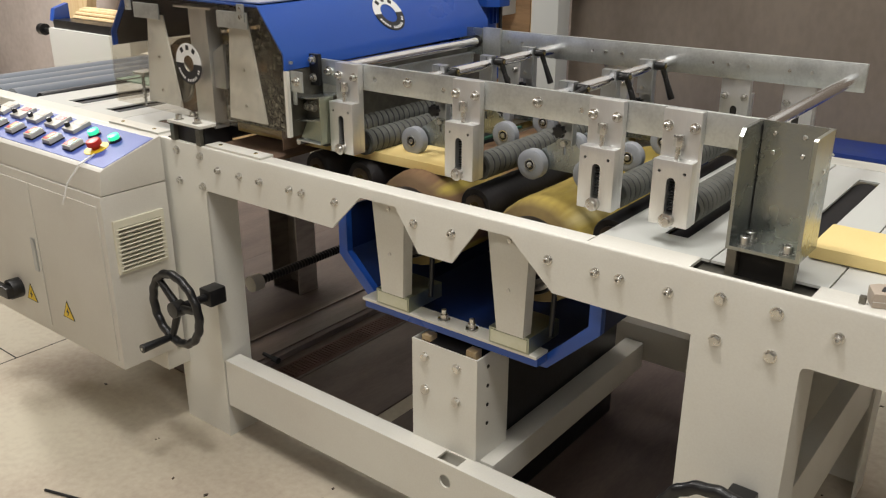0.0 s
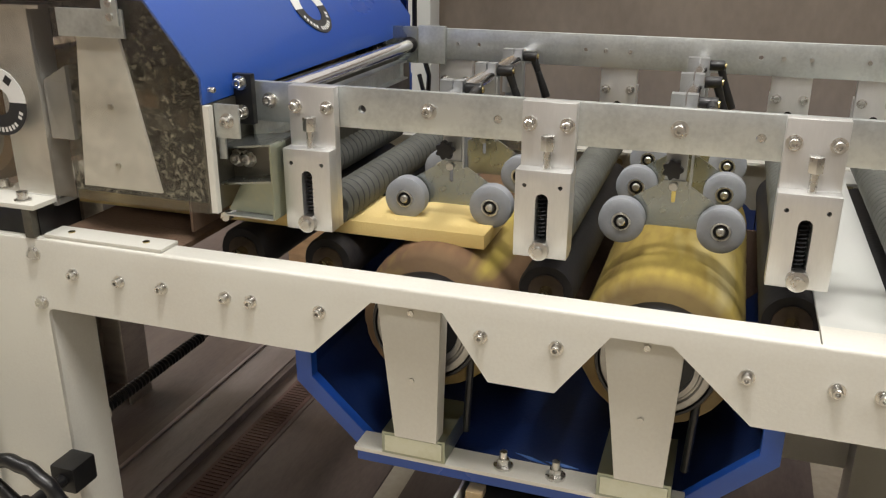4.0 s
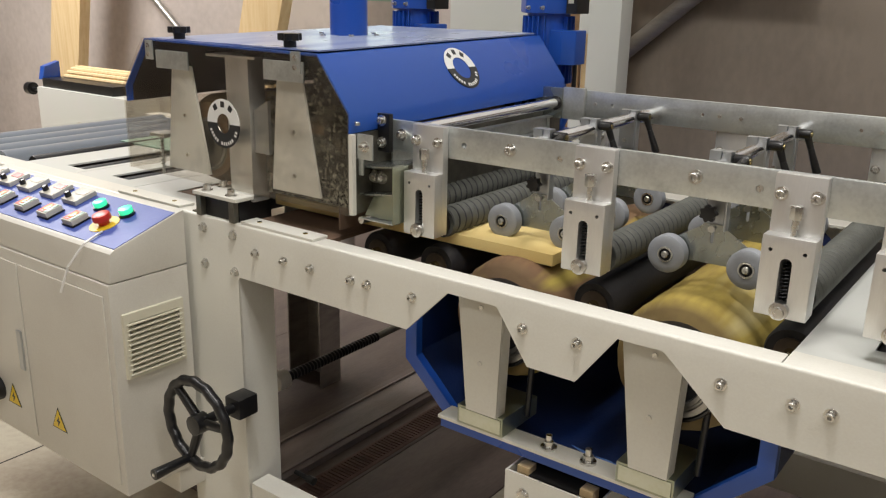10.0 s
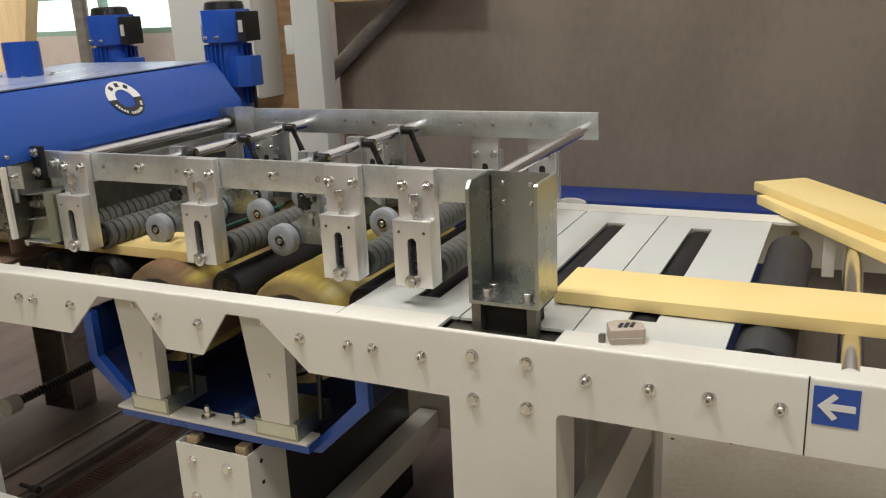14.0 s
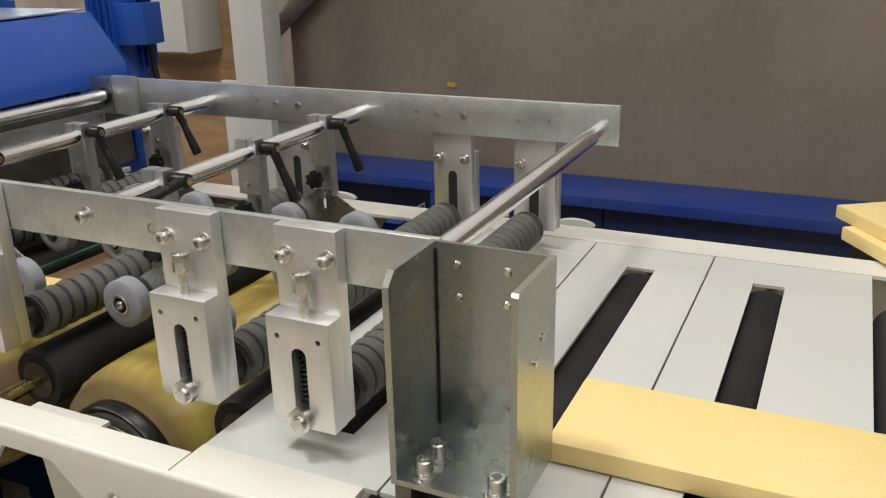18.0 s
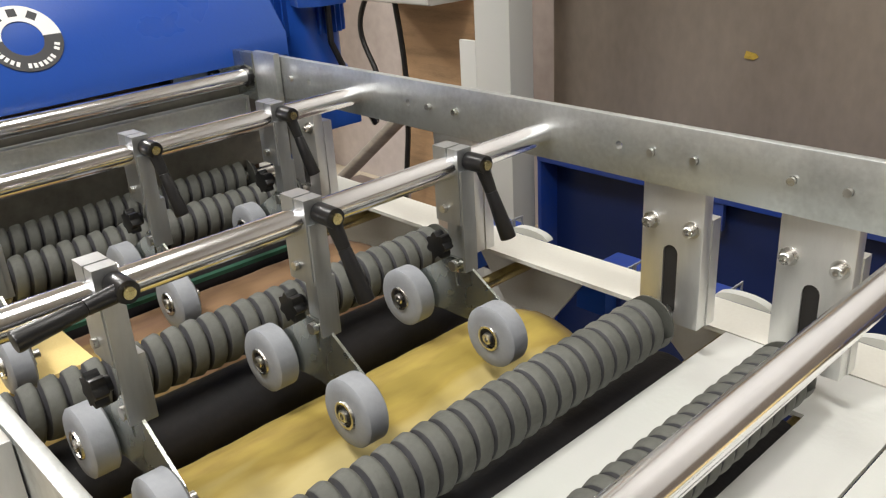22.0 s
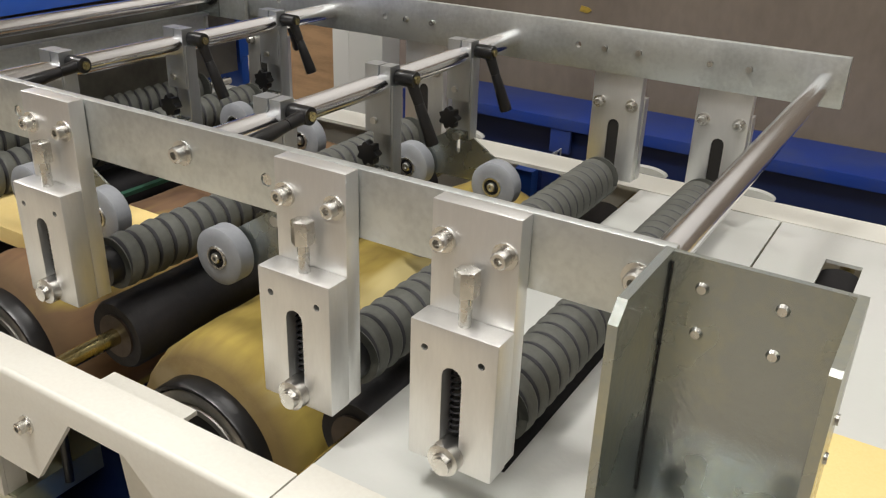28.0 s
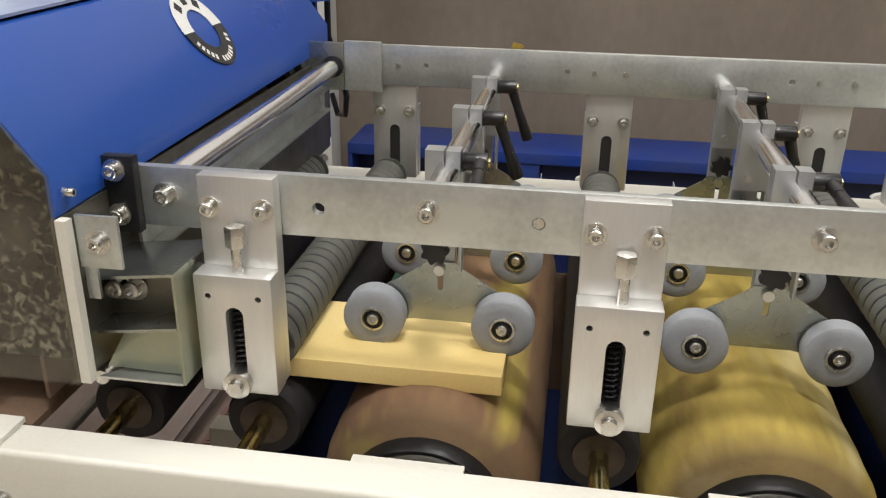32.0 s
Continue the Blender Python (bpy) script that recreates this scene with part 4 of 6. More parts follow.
for xa, xb, ta, tb in ((-1.262, -1.195, -1.287, -1.188), (-0.930, -0.862, -0.960, -0.853)):
    t = thing("brush_pillar", ((xa + xb) / 2, 1.525, 0.62), "cream tapered pillar holding a brush bearing", "pillar", "brush pillars")
    bm = B()
    prism(bm, [(xa, 0.6136), (xb, 0.6136), (tb, 0.853), (ta, 0.853)], "y", 1.513, 1.519, 0.001)
    for lo, hi, s in ((xa, ta, 1), (xb, tb, -1)):
        prism(bm, [(lo, 0.6136), (lo + s * 0.005, 0.6136), (hi + s * 0.005, 0.835), (hi, 0.835)], "y", 1.5192, 1.545)
    box(bm, ta, tb, 1.513, 1.519, 0.8532, 0.867, 0.001)
    box(bm, ta - 0.004, tb + 0.004, 1.5056, 1.531, 0.8672, 0.8725, 0.001)
    part("plate", bm, M["white"], t)
    for z, dx in ((0.825, 0.0), (0.715, 0.0)):
        bm = B()
        rod(bm, ((ta + tb + xa + xb) / 4 + dx, 1.5128, z), ((ta + tb + xa + xb) / 4 + dx, 1.51, z), 0.0045, 10)
        part("screw", bm, M["steel"], t)
    bm = B()
    rod(bm, (xb + 0.025, 1.585, 0.60), (xb + 0.035, 1.585, 0.80), 0.006, 10)
    part("tension_rod", bm, M["black"], t)
    t = thing("zinc_channel", ((xa + xb) / 2, 1.545, 0.556), "zinc-plated box channel on the trough flange", "channel", "zinc channels")
    w0, w1 = xa - 0.024, xb + 0.011
    bm = B()
    plate(bm, [(w0, 0.5755), (w1, 0.5755), (w1, 0.6133), (w0, 0.6133)], [[(w0 + 0.004, 0.5795), (w1 - 0.004, 0.5795), (w1 - 0.004, 0.6093), (w0 + 0.004, 0.6093)]], "y", 1.521, 1.645)
    part("channel_wall", bm, M["zinc_green"], t, smooth=0)
    bm = B()
    box(bm, w0 + 0.0045, w1 - 0.0045, 1.5195, 1.524, 0.5800, 0.6088, 0.001)
    part("end_plate", bm, M["zinc_shine"], t)

po = thing("lift_post", (-1.07, 1.575, 0.2), "cream sheet-steel lift post with bolts", "post")
bm = B()
x0, x1, y0, y1 = -1.168, -0.978, 1.512, 1.64
plate(bm, [(x0, y0), (x1, y0), (x1, y1), (x0, y1)], [[(x0 + 0.004, y0 + 0.004), (x1 - 0.004, y0 + 0.004), (x1 - 0.004, y1 - 0.004), (x0 + 0.004, y1 - 0.004)]], "z", 0.17, 0.521)
part("casing", bm, M["white"], po, smooth=0)
for x in (-1.128, -1.035):
    for z in (0.482, 0.395):
        cap_bolt(x, y0, z, 0.0085, po, hexa=True)
for z in (0.49, 0.44, 0.39, 0.34):
    bm = B()
    rod(bm, (x1, 1.555, z), (x1 + 0.0008, 1.555, z), 0.005, 12)
    part("hole", bm, M["dark"], po)
for x in (-1.14, -1.01):
    bm = B()
    box(bm, x - 0.013, x + 0.013, 1.53, 1.556, 0.50, 0.5275, 0.001)
    part("wood_block", bm, M["wood"], po)
bm = B()
box(bm, -1.15, -1.0, 1.53, 1.62, 0.40, 0.515)
part("core", bm, M["dark"], po)

# ---- end bracket on the beam ----
def stand_block(x0, x1, y0, y1, z1, t):
    bm = B()
    box(bm, x0 + 0.012, x1 - 0.012, y0 + 0.02, y1, TOP - 0.02, z1 - 0.0002)
    part("core", bm, M["dark"], t)
    for x in (x0, x1 - 0.016):
        bm = B()
        box(bm, x, x + 0.016, y0, y0 + 0.02, TOP - 0.006, z1 - 0.0004)
        part("leg", bm, M["steel_dark"], t)


eb = thing("end_bracket", (-0.39, 1.53, TOP), "zinc-plated box bracket at the end of the press frame", "bracket")
ZB0 = 0.926
bm = B()
box(bm, -0.4466, -0.3390, 1.578, 1.5828, ZB0, 1.1295)
part("back_plate", bm, M["zinc"], eb)
for x, c in ((-0.4530, 0.012), (-0.3388, 0.003)):
    bm = B()
    prism(bm, [(1.487, ZB0), (1.583, ZB0), (1.583, 1.1295), (1.487 + c, 1.1295), (1.487, 1.1295 - c)], "x", x, x + 0.0062)
    part("side_plate", bm, M["zinc"], eb, smooth=0)
bm = B()
box(bm, -0.4466, -0.3390, 1.487, 1.5778, ZB0, ZB0 + 0.006)
part("base_plate", bm, M["zinc"], eb)
for x, z in ((-0.425, 1.109), (-0.376, 1.109), (-0.424, 1.077), (-0.376, 1.077)):
    bm = B()
    rod(bm, (x, 1.578, z), (x, 1.5755, z), 0.0045, 12, 0.003)
    part("rivet", bm, M["steel"], eb)
for x, y in ((-0.428, 1.505), (-0.428, 1.535), (-0.357, 1.505)):
    bm = B()
    rod(bm, (x, y, ZB0 + 0.006), (x, y, ZB0 + 0.008), 0.013, 18)
    lathe(bm, [(0.008, 0.0085), (0.021, 0.0085), (0.022, 0.0075), (0.022, 0.0045), (0.016, 0.0045)], (x, y, ZB0), "z", 16)
    part("bolt", bm, M["steel"], eb)
for y, z in ((1.528, 1.052), (1.545, 1.068)):
    bm = B()
    rod(bm, (-0.3326, y, z), (-0.3305, y, z), 0.0035, 10)
    part("screw", bm, M["steel"], eb)
bm = B()
box(bm, -0.4463, -0.4452, 1.5765, 1.5778, 0.94, 1.122)
part("seam_gap", bm, M["dark"], eb)
stand_block(-0.449, -0.337, 1.487, 1.56, ZB0, eb)
bm = B()
box(bm, -0.5, -0.302, FRONT + 0.0065, 1.556, TOP - 0.018, TOP - 0.012)
part("recess", bm, M["steel_dark"], eb, "dark steel recess plate")

lb = thing("lift_bracket", (-1.9, 1.5, TOP), "white steel plate bolted on a black block", "bracket")
bm = B()
box(bm, -1.972, -1.828, 1.455, 1.545, 0.932, 0.940, 0.002)
part("plate", bm, M["white"], lb)
bm = B()
box(bm, -1.965, -1.835, 1.47, 1.56, TOP - 0.005, 0.9318)
part("block", bm, M["black"], lb)
for x, y in ((-1.945, 1.475), (-1.945, 1.52), (-1.865, 1.475), (-1.865, 1.52)):
    bm = B()
    lathe(bm, [(0.0, 0.013), (0.002, 0.013), (0.002, 0.0085), (0.014, 0.0085), (0.014, 0.0045), (0.009, 0.0045)], (x, y, 0.940), "z", 16)
    part("bolt", bm, M["steel"], lb)
bm = B()
box(bm, -1.99, -1.955, 1.466, 1.55, TOP + 0.0002, TOP + 0.004)
part("shim", bm, M["steel_dark"], lb)
for x in (-1.962, -1.853):
    bm = B()
    box(bm, x, x + 0.016, 1.456, 1.4695, TOP, 0.9316)
    part("leg", bm, M["steel_dark"], lb)

# brown slide boards under the hood
for x0, x1 in ((-1.835, -1.605), (-2.285, -2.03)):
    t = thing("slide_board", ((x0 + x1) / 2, 1.9, TOP - 0.01), "brown worn slide board with white clamp strip", "board", "slide boards")
    bm = B()
    box(bm, x0, x1, 1.507, 2.26, TOP - 0.012, TOP - 0.003, 0.001)
    part("sheet", bm, M["felt"], t)
    bm = B()
    box(bm, x0 + 0.01, x1 - 0.005, FRONT + 0.004, 1.507, TOP + 0.0003, TOP + 0.006, 0.001)
    st = part("clamp_strip", bm, M["white"], t)
    for k in (0.2, 0.8):
        bm = B()
        rod(bm, (x0 + (x1 - x0) * k, 1.485, TOP + 0.006), (x0 + (x1 - x0) * k, 1.485, TOP + 0.0075), 0.0055, 12)
        part("screw", bm, M["brass"], st)

# ---- hood ----
HX0, HX1, HY0, HY1 = -2.245, -1.531, 1.487, 2.305


def lean(bm):
    """The hood rises slightly towards the back."""
    for v in bm.verts:
        v.co.z += max(0.0, v.co.y - 1.5) * 0.016
    return bm


hd = thing("brush_hood", (-1.9, 1.95, 0.95), "blue sheet-steel hood over the upper brushes, dusty top", "machine hood")
prof = [(HX1, 1.108), (HX1, 1.145), (-1.612, 1.250), (-2.157, 1.256), (HX0, 1.145), (HX0, 1.108)]
ins = [(HX0 + 0.004, 1.108), (HX0 + 0.004, 1.1435), (-2.1555, 1.252), (-1.6135, 1.246), (HX1 - 0.004, 1.1435), (HX1 - 0.004, 1.108)]
bm = B()
prism(bm, prof + ins, "y", HY0 + 0.004, HY1)
part("shell", lean(bm), M["blue"], hd)
# added lining, its dark colour painting the shade inside the hood
lin = [(HX0 + 0.0045, 1.108), (HX0 + 0.0045, 1.143), (-2.155, 1.2515), (-1.614, 1.2455), (HX1 - 0.0045, 1.143), (HX1 - 0.0045, 1.108)]
lin2 = [(x + (0.002 if x < -1.9 else -0.002), z - (0.002 if z > 1.12 else 0)) for x, z in lin[::-1]]
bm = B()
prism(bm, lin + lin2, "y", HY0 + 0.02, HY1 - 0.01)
part("shade_lining", lean(bm), M["hood_shade"], hd, "dark lining added to shade the inside of the hood")
bm = B()
box(bm, -2.155, -1.622, HY0 + 0.02, HY1 - 0.004, 1.2535, 1.2565)
part("dusty_top", lean(bm), M["blue_dust_sheen"], hd, "dust-covered blue top sheet with its sheen painted in")
bm = B()
prism(bm, [(HX1, 1.108), (HX1, 1.145), (-1.612, 1.250), (-2.157, 1.256), (HX0, 1.145), (HX0, 1.108), (HX0, 0.95), (HX1, 0.95)], "y", HY1, HY1 + 0.004)
part("back_sheet", lean(bm), M["blue"], hd)
bm = B()
lathe(bm, [(1.2568, 0.058), (1.2595, 0.058), (1.2595, 0.046), (1.352, 0.046), (1.352, 0.043), (1.28, 0.043)], (-1.915, 1.905, 0), "z", 36)
ch = part("dust_spout", bm, M["blue"], hd)
for a in range(6):
    bm = B()
    x, y = -1.915 + 0.075 * math.cos(a * math.tau / 6 + 0.3), 1.905 + 0.075 * math.sin(a * math.tau / 6 + 0.3)
    rod(bm, (x, y, 1.257), (x, y, 1.267), 0.006, 6)
    part("bolt", bm, M["steel"], ch)
bm = B()
prism(bm, [(HX1 + 0.001, 0.950), (HX1 + 0.001, 1.145), (-1.612, 1.252), (-2.157, 1.258), (HX0 - 0.001, 1.145), (HX0 - 0.001, 0.952)], "y", HY0 - 0.003, HY0 + 0.001)
pane = part("front_pane", bm, M["acrylic"], hd, "dusty clear acrylic pane", smooth=0)
pane.visible_shadow = False
bm = B()
prism(bm, [(HX1 - 0.006, 0.952), (HX1 - 0.006, 1.140), (-1.618, 1.244), (-1.80, 1.246), (-1.80, 0.952)], "y", 1.5216, 1.5228)
ds = part("dust_sheet", bm, M["acrylic_dirty"], hd, "clear sheet caked with speckled brush dust", smooth=0)
ds.visible_shadow = False
for x0, x1, zt in ((HX1 - 0.004, HX1 + 0.002, 1.108), (HX0 - 0.002, HX0 + 0.004, 1.108)):
    bm = B()
    box(bm, x0, x1, HY0 + 0.0015, HY1 - 0.01, 0.95, 1.107)
    sw = part("side_wall", bm, M["steel_dark"] if x0 > -2 else M["acrylic"], hd, "" if x0 > -2 else "clear acrylic side pane")
    sw.visible_shadow = x0 > -2
bm = B()
box(bm, HX1 + 0.0022, HX1 + 0.012, HY0 - 0.002, HY0 + 0.008, 0.952, 1.108)
part("edge_strip", bm, M["white"], hd)
# the hood's unlit depth, set as a dark sheet
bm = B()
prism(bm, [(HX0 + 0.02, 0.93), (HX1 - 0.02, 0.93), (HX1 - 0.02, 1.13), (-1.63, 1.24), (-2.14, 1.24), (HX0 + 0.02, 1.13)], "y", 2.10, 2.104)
part("inner_shade_sheet", bm, M["dark"], hd)
for xa, xb, ta, tb in ((-1.777, -1.636, -1.752, -1.682), (-2.131, -1.983, -2.096, -2.030)):
    bm = B()
    prism(bm, [(xa, 0.962), (xb, 0.962), (tb, 1.20), (ta, 1.20)], "y", 1.515, 1.521, 0.001)
    pl = part("bearing_cover", bm, M["white"], hd, "cream tapered bearing cover")
    for z in (1.0, 1.09):
        bm = B()
        rod(bm, ((xa + xb) / 2, 1.515, z), ((xa + xb) / 2, 1.511, z), 0.004, 10)
        part("screw", bm, M["steel"], pl)
    bm = B()
    c = (xa + xb) / 2 + 0.06
    lathe(bm, [(1.53, 0.03), (1.53, 0.085), (1.56, 0.10), (2.09, 0.10), (2.09, 0.03)], (c, 0, 1.04), "y", 40)
    part("upper_brush", bm, M["sisal_brown"], hd, "dark worn upper brush")
    bm = B()
    lathe(bm, [(1.5295, 0.018), (1.524, 0.040), (1.524, 0.052), (1.529, 0.055), (1.5295, 0.06)], (c, 0, 1.03), "y", 32)
    part("brush_disc", bm, M["steel_dark"], hd)
bm = B()
box(bm, -1.899, -1.828, 1.505, 1.512, 0.925, 1.228, 0.001)
box(bm, -1.899, -1.893, 1.5122, 1.55, 0.925, 1.228)
box(bm, -1.834, -1.828, 1.5122, 1.55, 0.925, 1.228)
box(bm, -1.955, -1.80, 1.500, 1.55, 1.2282, 1.234, 0.001)
part("centre_post", bm, M["alu"], hd, "grey zinc-plated centre post")
bm = B()
box(bm, -1.826, -1.782, 1.514, 1.57, 1.033, 1.122, 0.002)
prism(bm, [(-1.826, 1.1222), (-1.782, 1.1222), (-1.782, 1.146)], "y", 1.514, 1.57)
part("guide_block", bm, M["hanger"], hd)
bm = B()
tube(bm, [(-2.176 + 0.006 * math.cos(k * math.tau / 8), 1.53 + 0.006 * math.sin(k * math.tau / 8), 0.955 + k * 0.0011) for k in range(65)], 0.0012, 4)
part("spring", bm, M["steel_dark"], hd)
bm = B()
box(bm, -2.20, -2.145, 1.515, 1.56, 1.028, 1.036, 0.001)
rod(bm, (-2.176, 1.53, 0.94), (-2.176, 1.53, 1.0278), 0.003, 8)
part("spring_arm", bm, M["rail"], hd)
for x0, x1 in ((-2.103, -1.992), (-1.752, -1.640)):
    bm = B()
    box(bm, x0, x1, HY0 - 0.0075, HY0 - 0.0035, 1.195, 1.234, 0.001)
    part("pane_clip", bm, M["rail"], hd, "grey zinc clip plate", smooth=0)
for x in (-2.122, -1.657):
    bm = B()
    box(bm, x - 0.013, x + 0.013, HY0 - 0.011, HY0 - 0.0078, 1.212, 1.254, 0.001)
    hg = part("hinge_plate", bm, M["rail"], hd)
    for z in (1.224, 1.242):
        bm = B()
        rod(bm, (x, HY0 - 0.011, z), (x, HY0 - 0.0135, z), 0.0055, 12)
        part("screw", bm, M["steel"], hg)
for x in (-2.078, -1.724):
    bm = B()
    pts = [(x + (0.021 + 0.004 * math.cos(6 * a)) * math.cos(a), 1.528 + (0.021 + 0.004 * math.cos(6 * a)) * math.sin(a)) for a in [k * math.tau / 36 for k in range(36)]]
    prism(bm, pts, "z", 1.270, 1.284, 0.0015)
    rod(bm, (x, 1.528, 1.2566), (x, 1.528, 1.271), 0.013, 14)
    part("star_knob", bm, M["black"], hd)


def ring_arc(bm, c, u, v, n, r0, r1, a0, a1, h, seg=28):
    """A flat ring sector of thickness h along n."""
    pts = []
    for k in range(seg + 1):
        a = a0 + (a1 - a0) * k / seg
        d = u * math.cos(a) + v * math.sin(a)
        pts.append([bm.verts.new(c + d * r0), bm.verts.new(c + d * r1), bm.verts.new(c + d * r1 + n * h), bm.verts.new(c + d * r0 + n * h)])
    for p, q in zip(pts, pts[1:]):
        for i, j in ((0, 1), (1, 2), (2, 3), (3, 0)):
            bm.faces.new((p[i], p[j], q[j], q[i]))
    bm.faces.new(pts[0]), bm.faces.new(pts[-1][::-1])
    bmesh.ops.recalc_face_normals(bm, faces=bm.faces)


def emblem(c, u, v, r, hole, parent):
    """Round sign: white upper half, black lower half, plain open middle."""
    n = u.cross(v).normalized()
    bm = B()
    ring_arc(bm, c + n * 0.0005, u, v, n, r * hole, r, 0, math.pi, 0.0012)
    s = part("emblem", bm, M["print_white"], parent, "round black and white emblem", smooth=0)
    bm = B()
    ring_arc(bm, c + n * 0.0005, u, v, n, r * hole, r, math.pi, math.tau, 0.0012)
    part("lower_half", bm, M["print_black"], s, smooth=0)
    bm = B()
    for k in range(15):
        a = math.pi * 1.12 + k * math.pi * 0.76 / 14
        d = u * math.cos(a) + v * math.sin(a)
        w = u * -math.sin(a) + v * math.cos(a)
        if k in (5, 12):
            continue
        p, q = c + n * 0.0019 + d * r * 0.76, c + n * 0.0019 + d * r * 0.90
        bm.faces.new([bm.verts.new(p - w * r * 0.045), bm.verts.new(p + w * r * 0.045), bm.verts.new(q + w * r * 0.045), bm.verts.new(q - w * r * 0.045)])
    part("writing_bars", bm, M["print_white"], s, smooth=0)
    bm = B()
    for k, (a, wd) in enumerate(((2.2, 0.12), (1.57, 0.12), (0.94, 0.12))):
        d = u * math.cos(a) + v * math.sin(a)
        w = u * -math.sin(a) + v * math.cos(a)
        p, q = c + n * 0.0019 + d * r * 0.66, c + n * 0.0019 + d * r * 0.9
        bm.faces.new([bm.verts.new(p - w * r * wd), bm.verts.new(p + w * r * wd), bm.verts.new(q + w * r * wd), bm.verts.new(q - w * r * wd)])
    part("mark_bars", bm, M["print_black"], s, smooth=0)
    return s


emblem(Vector((-1.886, HY0 - 0.0036, 1.092)), Vector((1, 0, 0)), Vector((0, 0, 1)), 0.052, 0.40, hd)
sl = Vector((-0.081, 0, 0.105)).normalized()
emblem(Vector((-1.5715, 1.905, 1.2045)), Vector((0, 1, 0)), sl, 0.053, 0.52, hd)
cap_bolt(HX1, 1.505, 1.127, 0.004, hd, d="x", s=1, washer=False)
# support angles between hood and press frame
bm = B()
box(bm, HX1 + 0.0125, -1.480, 1.497, 1.501, 1.062, 1.110, 0.0008)
part("support_plate", bm, M["rail"], hd)
cap_bolt(-1.498, 1.497, 1.087, 0.007, hd)
bm = B()
box(bm, HX1 + 0.0125, -1.507, 1.5012, 1.505, 1.030, 1.0615, 0.0008)
part("support_tab", bm, M["rail"], hd)
sh = thing("side_shield", (-1.49, 1.52, 0.93), "bent zinc-plated side shield plate with two bolts", "guard plate")
bm = B()
prism(bm, [(-1.532, 1.040), (-1.444, 1.050), (-1.444, 1.053), (-1.532, 1.043)], "y", 1.515, 1.60)
part("upper_plate", bm, M["zinc"], sh, smooth=0)
bm = B()
box(bm, -1.4465, -1.444, 1.5152, 1.56, 0.940, 1.0498)
part("side_plate", bm, M["zinc_green"], sh)
bm = B()
prism(bm, [(-1.532, 0.986), (-1.447, 0.996), (-1.447, 0.999), (-1.532, 0.989)], "y", 1.515, 1.56)
part("shelf_plate", bm, M["zinc"], sh, smooth=0)
bm = B()
prism(bm, [(-1.529, 0.944), (-1.4468, 0.942), (-1.4468, 0.992), (-1.505, 0.986)], "y", 1.530, 1.533)
part("lower_plate", bm, M["zinc_green"], sh, smooth=0)
bm = B()
prism(bm, [(-1.530, 1.515), (-1.447, 1.515), (-1.447, 1.56), (-1.49, 1.56)], "z", 0.939, 0.9415)
part("bottom_plate", bm, M["rail"], sh, smooth=0)
bm = B()
box(bm, -1.531, -1.447, 1.552, 1.555, 0.990, 1.040)
part("inner_plate", bm, M["steel_dark"], sh)
for x in (-1.520, -1.503):
    cap_bolt(x, 1.552, 1.019, 0.0085, sh)
bm = B()
rod(bm, (-1.56, 1.56, 1.06), (-1.56, 2.24, 1.06), 0.02, 16)
solid("felt_roller", bm, M["felt"], (-1.56, 1.9, 1.04), "brown felt guard roller below the hood", "roller")
bm = B()
box(bm, -1.60, -1.596, 1.53, 2.26, 0.90, 1.09)
solid("dust_curtain", bm, M["felt"], (-1.6, 1.9, 0.9), "brown dust curtain below the hood edge", "curtain")
cc = thing("cross_channel", (-1.51, 1.9, 1.035), "light metal cross channel by the hood", "channel")
bm = B()
box(bm, -1.52, -1.516, 1.60, 2.21, 1.035, 1.075, 0.001)
part("web", bm, M["rail"], cc)
for z in (1.0352, 1.0708):
    bm = B()
    box(bm, -1.5158, -1.50, 1.60, 2.21, z, z + 0.004, 0.001)
    part("flange", bm, M["rail"], cc)
bm = B()
box(bm, -1.335, -1.325, 1.75, 2.2, 0.874, 0.880)
solid("green_strip", bm, M["green_felt"], (-1.33, 1.9, 0.874), "dark green wear strip between rollers", "strip")

# ---- motors ----
CABLE = [(0.10, -0.02, 1.186), (0.10, -0.02, 1.12), (0.112, 0.0, 1.06), (0.118, 0.03, 1.0), (0.105, 0.06, 0.955), (0.085, 0.08, 0.95), (0.07, 0.09, 0.99)]


